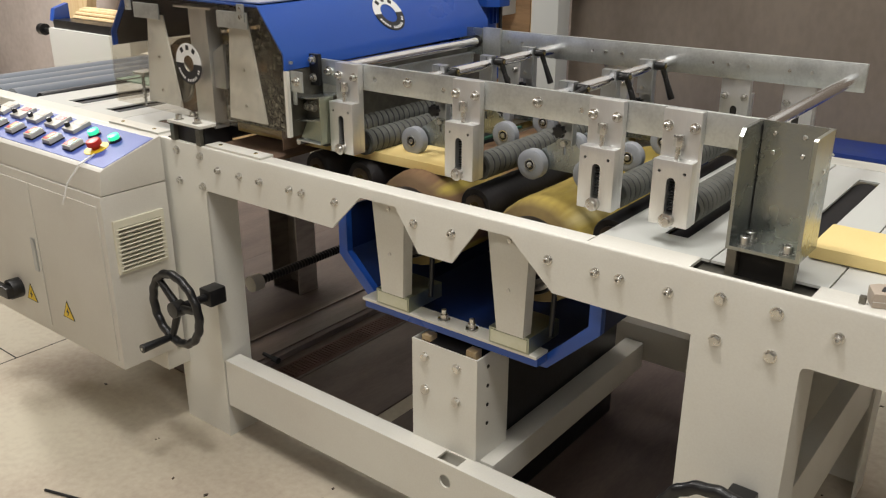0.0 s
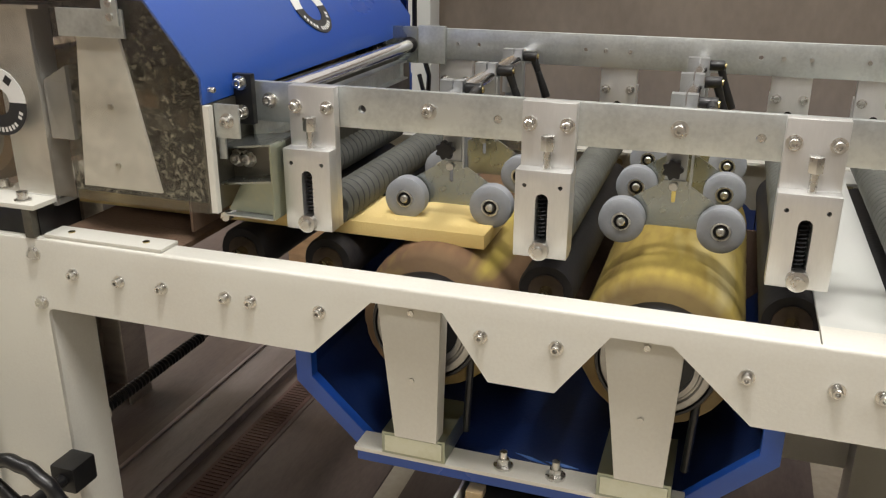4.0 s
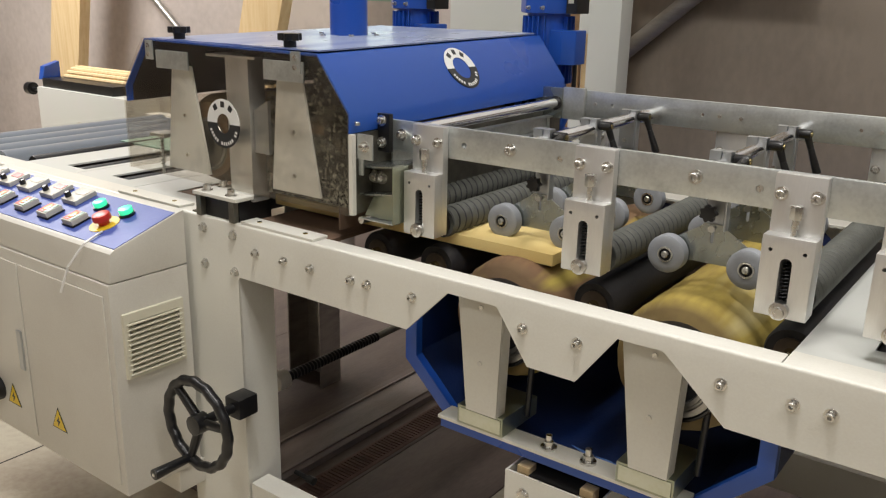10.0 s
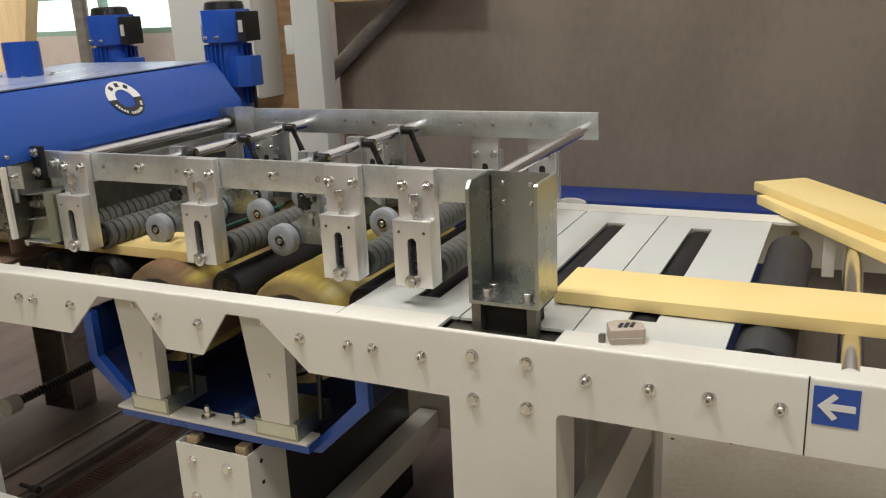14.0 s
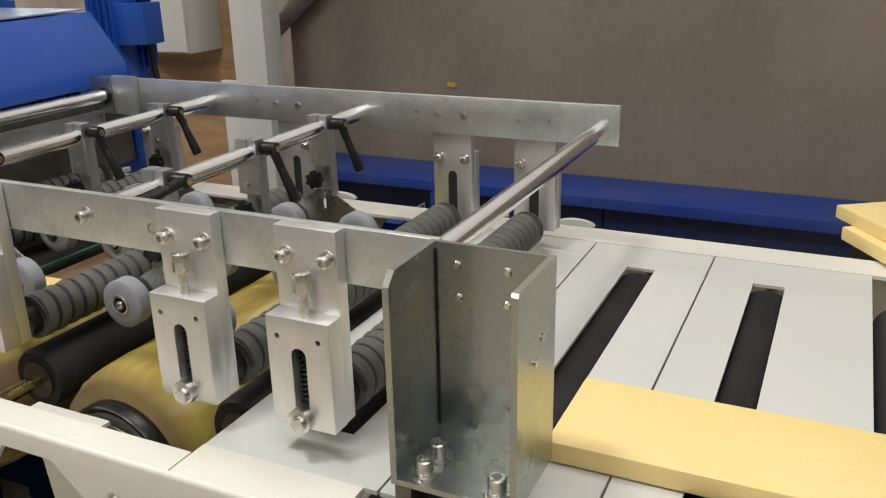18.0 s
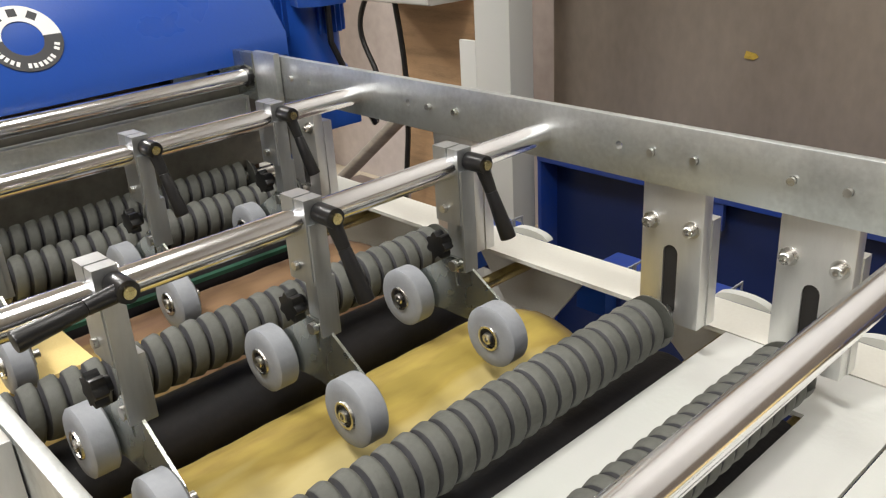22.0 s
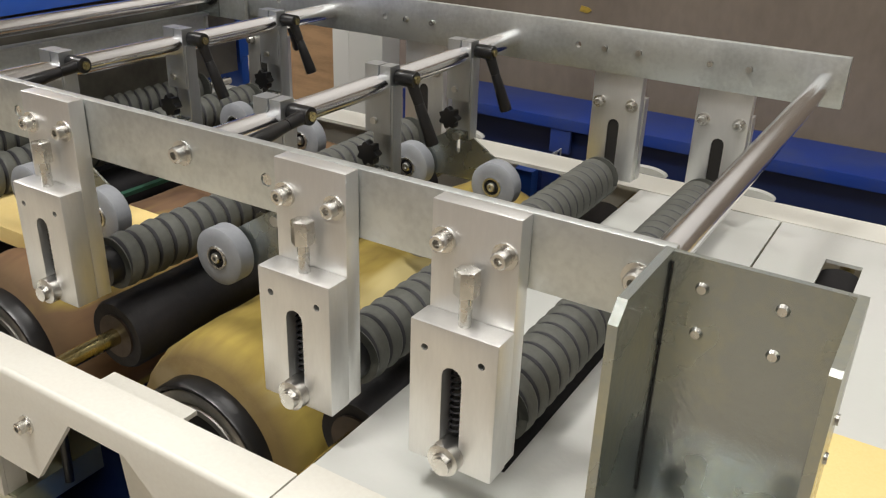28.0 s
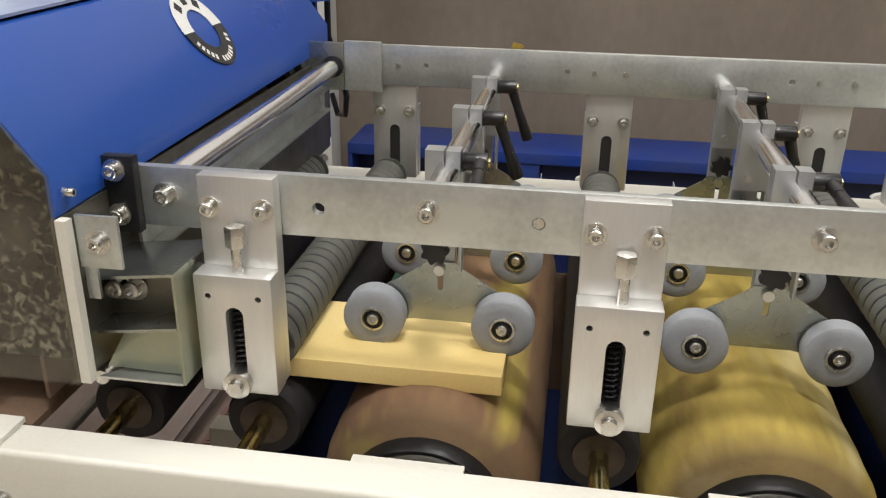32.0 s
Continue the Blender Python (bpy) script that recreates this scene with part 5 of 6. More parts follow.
def motor(x, y, group="brush motors"):
    t = thing("brush_motor", (x, y, 1.02), "blue upright electric motor with cooling fins", "motor", group)
    bm = B()
    lathe(bm, [(1.00, 0.058), (1.03, 0.070), (1.06, 0.070), (1.07, 0.059), (1.32, 0.059), (1.32, 0.03)], (x, y, 0), "z", 32)
    body = part("housing", bm, M["blue"], t)
    for k in range(26):
        a = k * math.tau / 26
        if -0.5 < ((a + math.pi * 0.22 + math.pi) % math.tau - math.pi) < 0.35:
            continue
        bm = B()
        box(bm, 0.0575, 0.072, -0.0015, 0.0015, 1.13, 1.31)
        bmesh.ops.rotate(bm, cent=(0, 0, 0), matrix=Matrix.Rotation(a, 3, "Z"), verts=bm.verts)
        bmesh.ops.translate(bm, vec=(x, y, 0), verts=bm.verts)
        part("fin", bm, M["blue"], body)
    bm = B()
    prism(bm, [(x + 0.079 * math.cos(a), y + 0.079 * math.sin(a)) for a in [math.pi / 8 + k * math.pi / 4 for k in range(8)]], "z", 1.317, 1.412, 0.006)
    fc = part("fan_cover", bm, M["blue"], t)
    bm = B()
    lathe(bm, [(1.4122, 0.061), (1.434, 0.057), (1.438, 0.04)], (x, y, 0), "z", 28)
    part("fan_cap", bm, M["black"], fc)
    for dx in (-0.022, 0.022):
        cap_bolt(x + dx, y - 0.073, 1.332, 0.004, fc)
    bm = B()
    prism(bm, [(x + 0.037, y - 0.057), (x + 0.082, y - 0.070), (x + 0.110, y - 0.041), (x + 0.110, y + 0.016), (x + 0.049, y + 0.025)], "z", 1.185, 1.275, 0.004)
    part("terminal_box", bm, M["blue"], t)
    bm = B()
    box(bm, x + 0.0795, x + 0.112, y - 0.05, y + 0.02, 1.318, 1.405, 0.004)
    sw = part("switch_box", bm, M["black"], t)
    bm = B()
    box(bm, x + 0.086, x + 0.102, y - 0.0506, y - 0.0495, 1.345, 1.38)
    part("label_plate", bm, M["switch_grey"], sw)
    bm = B()
    box(bm, x - 0.062, x + 0.062, y - 0.062, y + 0.062, 0.95, 1.0, 0.004)
    part("foot_block", bm, M["blue"], t)
    bm = B()
    box(bm, x - 0.06, x + 0.06, BACK + 0.0005, y - 0.04, 0.80, 0.9498, 0.004)
    part("mount", bm, M["blue"], t)
    bm = B()
    tube(bm, [(x + ax, y + ay, az) for ax, ay, az in CABLE], 0.006)
    part("cable", bm, M["black"], t)
    return t


for x, y in ((-1.663, 2.442), (-2.142, 2.452)):
    motor(x, y)

# ---- control cabinet ----
cb = thing("control_cabinet", (-2.38, 1.34, 0.26), "cream steel control cabinet with sloping blue console", "cabinet")
CX0, CX1, CY0, CY1 = -2.775, -1.995, 1.245, 1.445
bm = B()
box(bm, CX0, CX1, CY0, CY1, 0.262, 0.766, 0.004)
body = part("body", bm, M["cabinet"], cb)
bm = B()
prism(bm, [(CY0 + 0.004, 0.7685), (CY1, 0.7685), (CY1, 0.893), (1.428, 0.889), (1.266, 0.838), (CY0 + 0.012, 0.832)], "x", CX0, CX1, 0.003)
con = part("console_housing", bm, M["cabinet"], cb)
up = Vector((0, 0.162, 0.051)).normalized()
nz = Vector((0, -up.z, up.y))


def on_console(x, s, h):
    """A place on the sloping console: s metres up the slope, h above it."""
    return Vector((x, 1.266, 0.838)) + up * s + nz * h


def slab(x0, x1, s0, s1, h0, h1, bev=0.0):
    bm = B()
    box(bm, x0, x1, s0, s1, h0, h1, bev)
    m = Matrix.Translation(on_console(0, 0, 0)) @ Matrix(((1, 0, 0), (0, up.y, nz.y), (0, up.z, nz.z))).to_4x4()
    bmesh.ops.transform(bm, matrix=m, verts=bm.verts)
    return bm


foil = part("console_foil", slab(CX0 + 0.004, CX1 - 0.004, 0.004, 0.167, 0.0004, 0.0018), M["console"], con, "blue console foil")
for k, x in enumerate((-2.737, -2.631, -2.529, -2.419, -2.316, -2.209)):
    t = part("rocker_switch", slab(x - 0.021, x + 0.021, 0.028, 0.072, 0.002, 0.018, 0.003), M["switch_grey"], cb, "grey rocker switch with red, orange and green keys")
    part("frame", slab(x - 0.023, x + 0.023, 0.026, 0.074, 0.002, 0.006, 0.001), M["black"], t)
    part("stop_key", slab(x - 0.017, x + 0.0045, 0.032, 0.068, 0.0182, 0.0195, 0.0005), M["red_key"], t)
    part("start_key", slab(x - 0.010, x + 0.004, 0.040, 0.062, 0.0196, 0.0205, 0.0004), M["orange"], t)
    part("green_key", slab(x + 0.005, x + 0.018, 0.032, 0.068, 0.0182, 0.0195, 0.0005), M["green_dim"], t)
for k, x in enumerate((-2.722, -2.618, -2.523, -2.415, -2.315)):
    t = part("drive_panel", slab(x - 0.030, x + 0.030, 0.098, 0.158, 0.002, 0.014, 0.003), M["switch_grey"], cb, "grey speed control panel with black knob")
    part("display", slab(x - 0.012, x + 0.024, 0.128, 0.148, 0.0142, 0.0152), M["red"] if k % 2 else M["tan"], t)
    bm = B()
    p = on_console(x - 0.016, 0.112, 0.014)
    rod(bm, p, p + nz * 0.013, 0.0075, 14, bev=0.001)
    part("knob", bm, M["black"], t)
for x in (-2.209, -2.108):
    bm = B()
    p = on_console(x, 0.118, 0.0018)
    rod(bm, p, p + nz * 0.006, 0.0185, 20)
    t = part("button_collar", bm, M["black"], cb)
    bm = B()
    rod(bm, p + nz * 0.006, p + nz * 0.018, 0.0155, 20, bev=0.002)
    part("lit_cap", bm, M["green_lamp"], t, "lit green button")
bm = B()
p = on_console(-2.125, 0.068, 0.0018)
rod(bm, p, p + nz * 0.0015, 0.034, 32)
es = part("stop_plate", bm, M["yellow"], cb, "yellow emergency stop plate")
bm = B()
rod(bm, p + nz * 0.0015, p + nz * 0.014, 0.012, 18)
rod(bm, p + nz * 0.012, p + nz * 0.027, 0.0215, 24, 0.0195, bev=0.004)
part("stop_button", bm, M["red"], es, "red emergency stop mushroom")
bm = B()
pts = [on_console(-2.09, 0.040, 0.006), on_console(-2.085, -0.01, 0.006), Vector((-2.108, 1.225, 0.79)), Vector((-2.13, 1.215, 0.73))]
tube(bm, pts, 0.0026)
part("cable_tie", bm, M["print_white"], es, "hanging white cable tie")
for x0, x1, hx in ((-2.755, -2.372, -2.392), (-2.364, -2.015, None)):
    bm = B()
    box(bm, x0, x1, CY0 - 0.004, CY0 - 0.0003, 0.285, 0.738, 0.0015)
    dr = part("door", bm, M["cabinet"], cb)
    if hx:
        bm = B()
        box(bm, hx - 0.010, hx + 0.010, CY0 - 0.010, CY0 - 0.0042, 0.462, 0.566, 0.003)
        part("handle", bm, M["hanger"], dr, "grey flush handle")
for x in (-2.464, -2.255):
    bm = B()
    z0 = 0.345
    prism(bm, [(x - 0.032, z0), (x + 0.032, z0), (x, z0 + 0.058)], "y", CY0 - 0.0052, CY0 - 0.0042)
    s = part("warning_sign", bm, M["print_black"], cb, "yellow triangular warning sign", smooth=0)
    bm = B()
    prism(bm, [(x - 0.027, z0 + 0.003), (x + 0.027, z0 + 0.003), (x, z0 + 0.052)], "y", CY0 - 0.0060, CY0 - 0.0053)
    part("yellow_field", bm, M["yellow"], s, smooth=0)
    bm = B()
    prism(bm, [(x + 0.004, z0 + 0.036), (x - 0.008, z0 + 0.020), (x - 0.001, z0 + 0.020), (x - 0.004, z0 + 0.007), (x + 0.008, z0 + 0.024), (x + 0.001, z0 + 0.024)], "y", CY0 - 0.0067, CY0 - 0.0061)
    part("flash", bm, M["print_black"], s, smooth=0)
bm = B()
x, z = -2.535, 0.372
rod(bm, (x, CY0 - 0.0042, z), (x, CY0 - 0.04, z), 0.032, 24, bev=0.003)
ms = part("main_switch", bm, M["black"], cb, "black rotary main switch")
bm = B()
box(bm, x - 0.075, x + 0.034, CY0 - 0.062, CY0 - 0.040, z - 0.016, z + 0.018, 0.005)
part("switch_grip", bm, M["black"], ms)
bm = B()
box(bm, x - 0.062, x - 0.022, CY0 - 0.0635, CY0 - 0.0622, z - 0.010, z + 0.010)
part("red_inset", bm, M["red"], ms)
# louvred vent on the side
bm = B()
LY0, LY1, LZ0, LZ1 = 1.268, 1.420, 0.545, 0.695
plate(bm, [(LY0, LZ0), (LY1, LZ0), (LY1, LZ1), (LY0, LZ1)], [[(LY0 + 0.012, LZ0 + 0.008), (LY1 - 0.012, LZ0 + 0.008), (LY1 - 0.012, LZ1 - 0.02), (LY0 + 0.012, LZ1 - 0.02)]], "x", CX1 + 0.0004, CX1 + 0.010)
vt = part("vent_frame", bm, M["vent"], cb, "yellowed plastic louvred vent", smooth=0)
# dark sheet stands in for the shaded recess behind the slats
bm = B()
box(bm, CX1 + 0.0003, CX1 + 0.0008, LY0 + 0.013, LY1 - 0.013, LZ0 + 0.009, LZ1 - 0.021)
part("vent_shade_sheet", bm, M["dark"], vt)
for k in range(11):
    z = LZ0 + 0.009 + k * 0.0116
    bm = B()
    prism(bm, [(CX1 + 0.001, z + 0.0028), (CX1 + 0.0135, z - 0.0010), (CX1 + 0.0135, z + 0.0014), (CX1 + 0.001, z + 0.0046)], "y", LY0 + 0.006, LY1 - 0.006)
    part("slat", bm, M["vent"], vt, smooth=0)
bm = B()
box(bm, CX0 + 0.16, CX1 - 0.005, CY1 - 0.06, FRONT - 0.0005, 0.20, 0.2618, 0.002)
part("mount_angle", bm, M["cabinet"], cb)


def hand_wheel(x, zc, yw, grip):
    t = thing("hand_wheel", (x, yw, zc), "black glossy handwheel with crank grip on a gearbox", "handwheel", "handwheels")
    bm = B()
    R, r, seg, sec = 0.098, 0.0115, 96, 14
    rings = []
    for k in range(seg):
        a = k * math.tau / seg
        rr = R + 0.0015 * math.cos(a * 16)
        rings.append([bm.verts.new((x + (rr + r * math.cos(b)) * math.cos(a), yw + r * math.sin(b), zc + (rr + r * math.cos(b)) * math.sin(a))) for b in [j * math.tau / sec for j in range(sec)]])
    for k in range(seg):
        p, q = rings[k], rings[(k + 1) % seg]
        for j in range(sec):
            bm.faces.new((p[j], p[(j + 1) % sec], q[(j + 1) % sec], q[j]))
    bmesh.ops.recalc_face_normals(bm, faces=bm.faces)
    rim_ = part("rim", bm, M["black"], t)
    for k in range(3):
        a = grip + k * math.tau / 3
        bm = B()
        rod(bm, (x + 0.015 * math.cos(a), yw + 0.008, zc + 0.015 * math.sin(a)), (x + 0.092 * math.cos(a), yw, zc + 0.092 * math.sin(a)), 0.011, 12, 0.009)
        part("spoke", bm, M["black"], t)
    bm = B()
    lathe(bm, [(yw - 0.014, 0.012), (yw - 0.012, 0.022), (yw + 0.02, 0.022), (yw + 0.024, 0.012), (FRONT - 0.05, 0.011)], (x, 0, zc), "y", 24)
    part("hub", bm, M["black"], t)
    gx, gz = x + 0.094 * math.cos(grip), zc + 0.094 * math.sin(grip)
    bm = B()
    rod(bm, (gx, yw - 0.006, gz), (gx, yw - 0.095, gz), 0.0095, 16, 0.0125, bev=0.002)
    g = part("crank_grip", bm, M["black"], t)
    bm = B()
    rod(bm, (gx, yw - 0.095, gz), (gx, yw - 0.0965, gz), 0.004, 10)
    part("grip_screw", bm, M["steel"], g)
    bm = B()
    box(bm, x - 0.024, x + 0.024, FRONT - 0.055, FRONT - 0.001, zc - 0.024, zc + 0.024, 0.006)
    part("gearbox", bm, M["black"], t)
    return t


hand_wheel(-1.815, 0.478, 1.312, -1.9)
hand_wheel(-0.352, 0.482, 1.312, -1.2)

# ---- conveyors at both ends ----
for i in range(12):
    drive = 0.118 + 0.082 * i
    bm = B()
    rod(bm, (drive, 1.497, 0.872), (drive, 2.225, 0.872), 0.0185, 24)
    solid("steel_roller", bm, M["chrome"], (drive, 1.86, 0.853), "bright steel conveyor roller", "roller", "infeed conveyor rollers")
bm = B()
box(bm, 0.06, 0.085, 2.23, 2.262, 0.79, 0.884, 0.002)
solid("roller_bracket", bm, M["white"], (0.07, 2.24, 0.79), "white bracket plate holding a roller end", "bracket")
bm = B()
rod(bm, (0.02, 1.54, 0.80), (1.05, 1.54, 0.80), 0.018, 14)
solid("cross_pipe", bm, M["galv_pipe"], (0.5, 1.54, 0.78), "dull grey pipe under the infeed rollers", "pipe")
for i in range(4):
    x = -2.955 - 0.105 * i
    bm = B()
    rod(bm, (x, 1.522, 0.846), (x, 2.30, 0.846), 0.0515, 40)
    solid("grey_roller", bm, M["pvc"], (x, 1.9, 0.795), "smooth grey plastic outfeed roller", "roller", "outfeed rollers")
bm = B()
box(bm, -2.90, -2.30, 1.88, 2.03, TOP, TOP + 0.004)
solid("glass_strip", bm, M["green_dim"], (-2.5, 2.04, TOP), "pale green strip lying on the outfeed table", "strip")

# ---- boards and loose things ----
def board(x0, x1, y0, y1, z0, label="pale yellow planed board lying on the rollers"):
    t = 0.023
    bm = B()
    box(bm, -(x1 - x0) / 2, (x1 - x0) / 2, -(y1 - y0) / 2, (y1 - y0) / 2, 0, t, 0.003)
    ob = new("yellow_board", mesh_of("yellow_board", bm, M["board"]))
    ob.location = ((x0 + x1) / 2, (y0 + y1) / 2, z0)
    return tagged(ob, label, "board", "yellow boards")


BZ = TOP + 0.0015
board(-1.90, -1.16, 1.632, 1.772, BZ)
board(-0.355, 0.55, 1.632, 1.778, BZ)
b1 = board(-0.42, 0.42, -0.07, 0.07, 0, "pale yellow board laid slantwise over the infeed rollers")
b1.location, b1.rotation_euler = (0.18, 2.14, 0.8915), (0, 0, radians(-58))
b2 = board(-0.42, 0.42, -0.07, 0.07, 0, "upper yellow board laid crosswise on another board")
b2.location, b2.rotation_euler = (0.178, 2.20, 0.9147), (0, 0, radians(-56))

tm = thing("tape_measure", (-0.215, 1.525, TOP), "tan pocket tape measure lying on the table", "tape measure")
cx, cy = -0.199, 1.510
out = [(p * 0.76, q * 0.80) for p, q in [(-0.036, -0.026), (0.030, -0.026), (0.037, -0.016), (0.037, 0.010), (0.022, 0.030), (-0.016, 0.032), (-0.036, 0.022)]]
rot = Matrix.Rotation(radians(24), 2)
poly = [tuple(rot @ Vector(p) + Vector((cx, cy))) for p in out]
bm = B()
prism(bm, poly, "z", TOP, TOP + 0.024, 0.003)
bd = part("case", bm, M["tan"], tm)
bm = B()
prism(bm, [tuple(rot @ Vector((p[0] * 0.99, p[1] * 0.99 - 0.0005)) + Vector((cx, cy))) for p in out], "z", TOP + 0.010, TOP + 0.0108)
part("seam_band", bm, M["print_white"], tm)
for k in range(3):
    bm = B()
    q = rot @ Vector((-0.008 + 0.009 * k, 0.0)) + Vector((cx, cy))
    box(bm, q.x - 0.003, q.x + 0.003, q.y - 0.010, q.y + 0.010, TOP + 0.0242, TOP + 0.0248)
    part("print_bar", bm, M["print_black"], bd)
bm = B()
box(bm, cx - 0.037, cx - 0.028, cy - 0.024, cy - 0.014, TOP, TOP + 0.012)
part("tape_end", bm, M["steel_dark"], tm)

# ---- behind the machine ----
bb = thing("blue_bench", (0.6, 3.3, 0), "long navy blue steel bench with dusty top along the wall", "bench")
bm = B()
box(bm, -1.745, 3.2, 3.19, 3.42, 0.668, 0.70, 0.004)
part("top_slab", bm, M["blue_crate"], bb)
for x0, x1, dy in ((-1.732, -1.225, 0.05), (-1.221, -0.717, 0.02), (-0.713, -0.06, 0.02)):
    bm = B()
    box(bm, x0, x1, 3.21 + dy, 3.40, 0, 0.6678, 0.002)
    part("front_panel", bm, M["navy"], bb)
bm = B()
box(bm, -1.745, -1.7322, 3.192, 3.41, 0, 0.6678, 0.003)
part("end_plate", bm, M["blue_crate"], bb)
for x in (-1.221, 0.6, 1.9, 3.1):
    bm = B()
    box(bm, x - 0.03, x + 0.03, 3.195, 3.209, 0.60, 0.6678, 0.003) if x < 0 else box(bm, x - 0.03, x + 0.03, 3.21, 3.40, 0, 0.6678, 0.003)
    part("bracket" if x < 0 else "leg", bm, M["blue_crate"], bb)
for x in (-1.19, -0.94, -0.80):
    t = thing("feed_motor", (x, 2.45, 0.80), "small blue feed drive box behind the rear beam", "motor", "feed motors")
    bm = B()
    box(bm, x - 0.035, x + 0.028, 2.407, 2.485, 0.79, 0.850, 0.004)
    mb = part("housing", bm, M["blue_crate"], t)
    bm = B()
    box(bm, x - 0.03, x + 0.02, BACK + 0.0005, 2.4068, 0.80, 0.845)
    part("mount", bm, M["blue"], t)
    for k in range(3):
        bm = B()
        y = 2.413 + k * 0.023
        plate(bm, [(y, 0.846), (y + 0.021, 0.846), (y + 0.021, 0.865), (y, 0.865)], [[(y + 0.003, 0.849), (y + 0.018, 0.849), (y + 0.018, 0.862), (y + 0.003, 0.862)]], "x", x + 0.0282, x + 0.030)
        part("end_cell", bm, M["wheel"], mb, smooth=0)
for x in (-1.06, -0.72, -0.55):
    bm = B()
    prism(bm, [(x + 0.036 * math.cos(a), TOP + 0.0002 + 0.011 * math.sin(a)) for a in [math.pi * k / 12 for k in range(13)]], "y", 2.3805, 2.393)
    solid("flange_disc", bm, M["white_table"], (x, 2.387, TOP), "white rounded bearing flange on the rear beam", "flange", "bearing flanges")
bm = B()
box(bm, -2.46, -2.04, 3.34, 3.36, 0.0, 1.9)
solid("plywood_sheet", bm, M["wood_dark"], (-2.27, 3.35, 0.0), "orange-brown plywood sheet leaning behind the column", "plywood sheet")
bm = B()
box(bm, -1.985, -1.905, 3.26, 3.30, 0, 2.6, 0.002)
solid("timber_batten", bm, M["wood"], (-2.0, 3.28, 0), "narrow yellowish timber batten beside the column", "batten")
bm = B()
box(bm, -1.93, -1.2, 3.30, 3.36, 1.425, 1.50, 0.002)
solid("timber_rail", bm, M["wood"], (-1.6, 3.33, 1.425), "pale timber rail fixed high on the wall", "rail")
eb2 = thing("electric_box", (-2.3, 3.25, 1.0), "white plastic electrical enclosure with hanging cables", "electrical box")
bm = B()
box(bm, -2.52, -2.11, 3.165, 3.3395, 1.055, 1.75, 0.012)
part("enclosure", bm, M["white_table"], eb2)
bm = B()
box(bm, -2.525, -2.105, 3.15, 3.1648, 1.062, 1.74, 0.006)
part("lid", bm, M["white_table"], eb2)
for x, a in ((-2.33, 0.03), (-2.47, -0.04)):
    bm = B()
    tube(bm, [(x + a * math.sin(k * 0.5), 3.22, 1.055 - k * (0.085 if a > 0 else 0.03)) for k in range(11)], 0.009)
    part("cable", bm, M["black"], eb2)

# brush sample stand far behind
bs = thing("brush_stand", (-5.4, 3.3, 0), "white machine end with a straw brush roller on top", "machine")
bm = B()
box(bm, -5.79, -4.83, 3.16, 3.62, 0.0, 0.745, 0.01)
part("body", bm, M["white_table"], bs)
bm = B()
box(bm, -5.75, -4.98, 3.18, 3.58, 0.7452, 0.80, 0.005)
part("tray", bm, M["black"], bs)
bm = B()
lathe(bm, [(-5.69, 0.03), (-5.69, 0.10), (-4.90, 0.10), (-4.90, 0.03)], (0, 3.40, 0.76), "x", 28)
br = part("brush_roller", bm, M["sisal_brown"], bs, "straw-coloured brush roller")
for k in range(11):
    a = k * math.tau / 20 + 0.1
    bm = B()
    rod(bm, (-5.70, 3.40 + 0.10 * math.cos(a), 0.755 + 0.10 * math.sin(a)), (-4.88, 3.40 + 0.10 * math.cos(a), 0.755 + 0.10 * math.sin(a)), 0.015, 8)
    part("straw_tuft", bm, M["wood"], br)
bm = B()
lathe(bm, [(-4.90, 0.085), (-4.875, 0.085), (-4.87, 0.05)], (0, 3.40, 0.76), "x", 24)
part("end_disc", bm, M["steel_dark"], br)
bm = B()
rod(bm, (-5.93, 3.2, 0.72), (-5.79, 3.2, 0.72), 0.012, 12)
rod(bm, (-5.96, 3.2, 0.72), (-5.91, 3.2, 0.72), 0.04, 16)
part("lever_knob", bm, M["black"], bs)
bm = B()
rod(bm, (-5.33, 3.1595, 0.52), (-5.33, 3.157, 0.52), 0.045, 20)
part("round_mark", bm, M["switch_grey"], bs)
bm = B()
prism(bm, [(3.18, 0.79), (3.2, 0.87), (3.3, 0.90), (3.3, 0.79)], "x", -5.79, -5.74)
part("blue_end", bm, M["blue"], bs)

# things under the machine
for x, y, z, r in ((-2.12, 1.78, 0.30, 0.035),):
    t = thing("flexible_shaft", (x, 2.1, 0.3), "black ribbed flexible sleeve on a steel shaft", "shaft")
    bm = B()
    n = 60
    lathe(bm, [(0.40 * k / n, 0.0125 + (0.003 if k % 2 else 0)) for k in range(n + 1)], (0, 0, 0), "y", 18)
    bmesh.ops.translate(bm, vec=(-2.12, 1.84, 0.30), verts=bm.verts)
    part("ribbed_sleeve", bm, M["black"], t)
    bm = B()
    rod(bm, (-2.12, 2.24, 0.30), (-2.12, 2.75, 0.31), 0.012, 12)
    part("rod", bm, M["steel_dark"], t)
    bm = B()
    lathe(bm, [(1.80, 0.015), (1.80, 0.028), (1.84, 0.028), (1.845, 0.015)], (-2.12, 0, 0.30), "y", 24)
    part("end_hub", bm, M["white"], t)
t = thing("floor_rail", (-2.14, 2.4, 0), "low grey-brown steel channel lying on the floor", "rail")
bm = B()
prism(bm, [(-2.23, 0.006), (-2.06, 0.006), (-2.06, 0.028), (-2.075, 0.034), (-2.215, 0.034), (-2.23, 0.028)], "y", 1.70, 3.15)
part("rail_body", bm, M["rail_brown"], t)
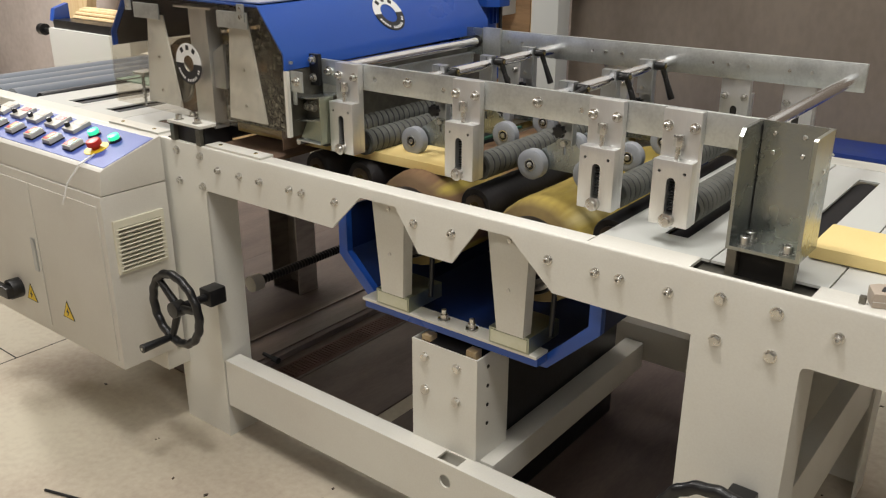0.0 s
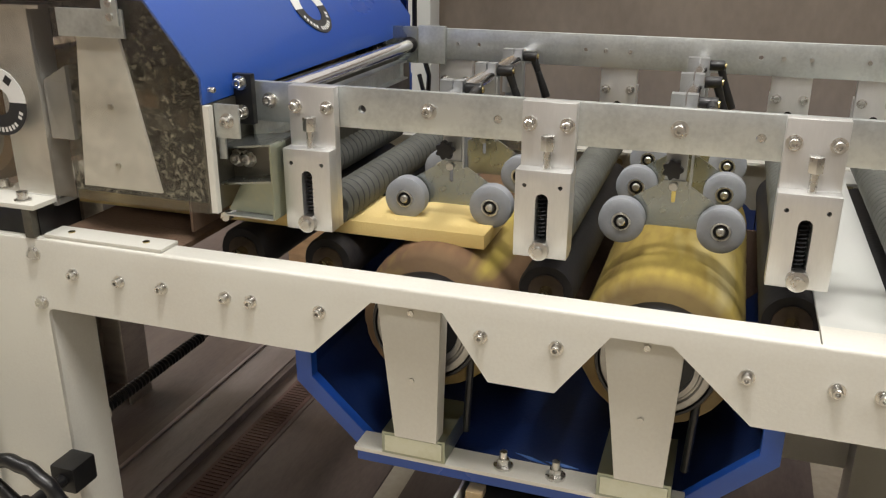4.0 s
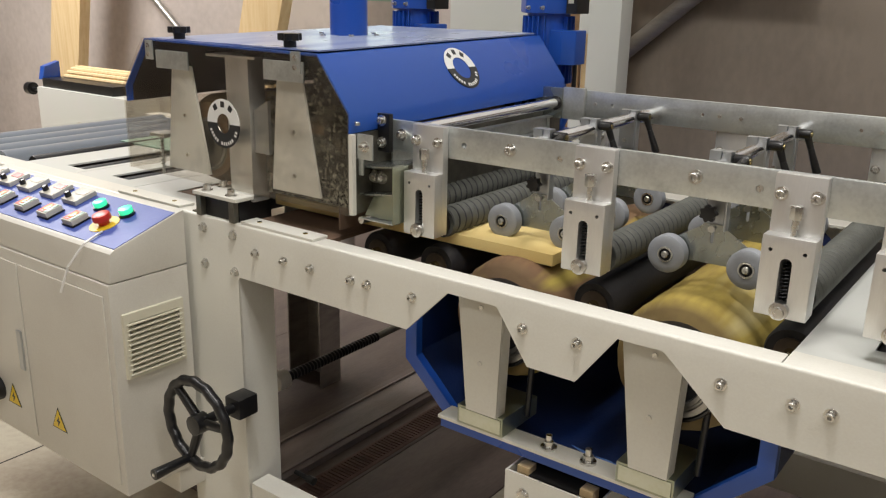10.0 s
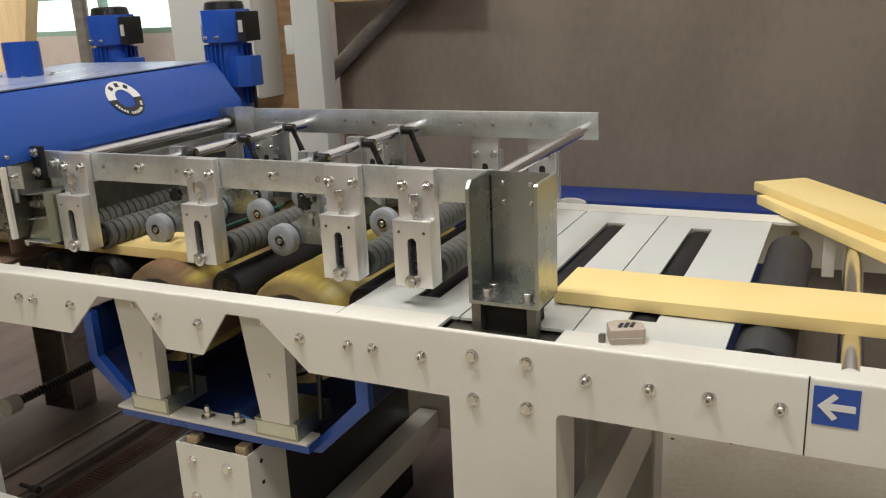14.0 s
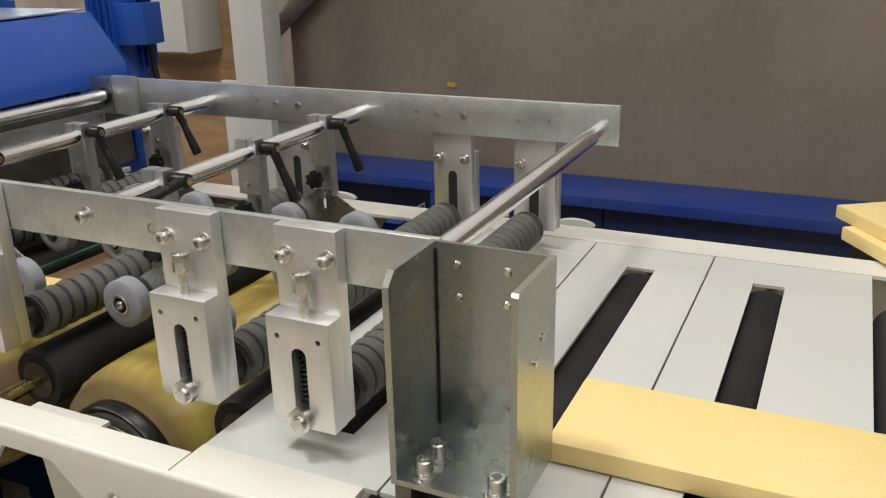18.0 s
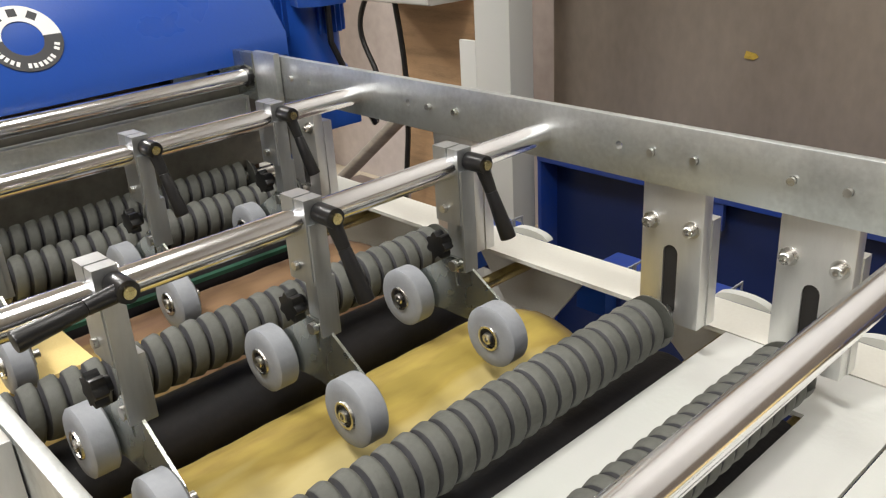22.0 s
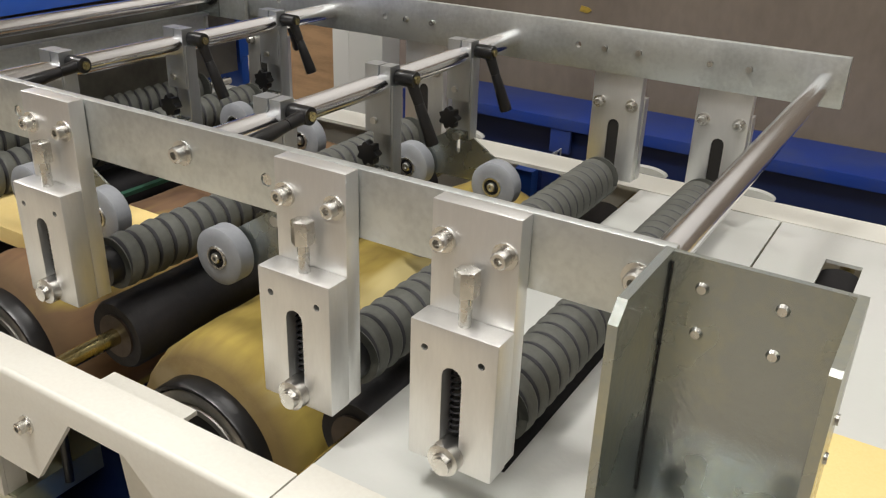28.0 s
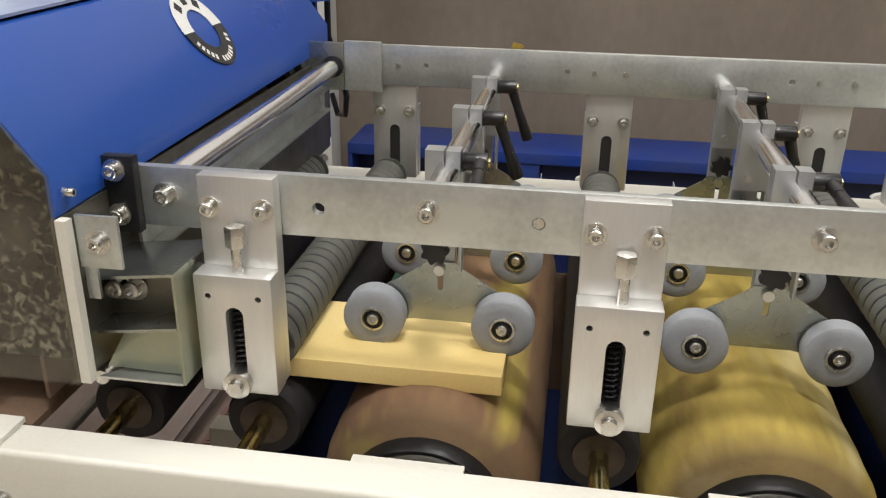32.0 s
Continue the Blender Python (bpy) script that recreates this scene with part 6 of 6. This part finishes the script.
for x in (-2.215, -2.083):
    bm = B()
    box(bm, x, x + 0.008, 1.70, 3.15, 0.0342, 0.040, 0.001)
    part("rail_lip", bm, M["rail_brown"], t)
t = thing("ribbed_mat", (-1.977, 2.2, 0), "narrow red-brown ribbed strip lying on the floor", "mat")
bm = B()
box(bm, -2.022, -1.932, 1.70, 2.95, 0.0062, 0.010, 0.001)
body = part("base_strip", bm, M["red_strip"], t)
for k in range(88):
    bm = B()
    box(bm, -2.010, -1.944, 1.71 + k * 0.014, 1.7165 + k * 0.014, 0.0102, 0.0135)
    part("rib", bm, M["red_strip"], body)

bm = B()
rod(bm, (-1.83, 1.60, 0.22), (-1.785, 1.60, 0.218), 0.006, 12)
rod(bm, (-1.785, 1.60, 0.218), (-1.765, 1.60, 0.217), 0.010, 12)
solid("cable_plug", bm, M["black"], (-1.75, 1.6, 0.2), "black cable plug by the lower beam", "plug")
bm = B()
box(bm, -1.028, -1.004, 1.642, 2.26, 0.02, 0.50, 0.002)
solid("dark_panel", bm, M["black"], (-1.016, 1.95, 0.02), "black sheet panel behind the lift post", "panel")

bm = B()
prism(bm, [(-1.305, 0.945), (-1.28, 0.942), (-1.268, 0.950), (-1.275, 0.957), (-1.30, 0.962)], "y", 3.447, 3.4497)
solid("paint_mark", bm, M["ochre"], (-1.29, 3.448, 0.95), "small yellow paint mark on the wall board", "paint mark", smooth=0)
rng = random.Random(5)
bm = B()
for k in range(90):
    x, y, a, l = rng.uniform(-3.2, 0.6), rng.uniform(0.9, 3.2), rng.uniform(0, 3.14), rng.uniform(0.002, 0.008)
    v = [bm.verts.new((x + math.cos(a + q) * l * e, y + math.sin(a + q) * l * e, z)) for z in (0.0003, 0.003) for q, e in ((0.3, 1), (2.4, 0.8), (3.6, 1), (5.5, 0.7))]
    bm.faces.new(v[4:8])
    for i in range(4):
        bm.faces.new((v[i], v[(i + 1) % 4], v[4 + (i + 1) % 4], v[4 + i]))
solid("floor_debris", bm, M["grime"], (0, 0, 0), "scattered dark chips and dust crumbs on the floor", "debris", kind="stuff", smooth=0)

# plates darken the floor as the machine's shade; the gap leaves a light streak
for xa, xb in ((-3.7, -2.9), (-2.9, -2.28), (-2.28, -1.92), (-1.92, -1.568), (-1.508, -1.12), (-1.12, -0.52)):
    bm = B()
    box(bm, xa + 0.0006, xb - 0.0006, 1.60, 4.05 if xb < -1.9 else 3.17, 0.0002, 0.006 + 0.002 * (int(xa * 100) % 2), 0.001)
    solid("floor_plate", bm, M["floor_plate"], ((xa + xb) / 2, 2.4, 0), "dark brown plate laid on the floor to paint the machine's shade", "floor plate", "floor plates")

bm = B()
rod(bm, (-2.75, 3.2, 0.36), (-2.30, 3.2, 0.71), 0.022, 14)
solid("leaning_pipe", bm, M["galv_pipe"], (-2.4, 3.2, 0.4), "dull pipe leaning behind the machine", "pipe")

bm = B()
rod(bm, (-2.02, 0.98, 0.004), (-1.90, 1.02, 0.004), 0.004, 8)
solid("black_stick", bm, M["black"], (-1.96, 1.0, 0), "thin black stick lying on the floor", "stick")
for x, y0, y1 in ((-2.815, 0.4, 1.58), (-3.9, -1.0, 3.0)):
    bm = B()
    box(bm, x - 0.0025, x + 0.0025, y0, y1, 0.0002, 0.0006)
    solid("floor_joint", bm, M["dark"], (x, y0, 0), "thin dark joint in the concrete floor", "floor joint", kind="structure")
bm = B()
box(bm, -3.9, -2.8175, 1.300, 1.305, 0.0002, 0.0006)
solid("floor_joint", bm, M["dark"], (-3.3, 1.3, 0), "thin dark joint in the concrete floor", "floor joint", kind="structure")
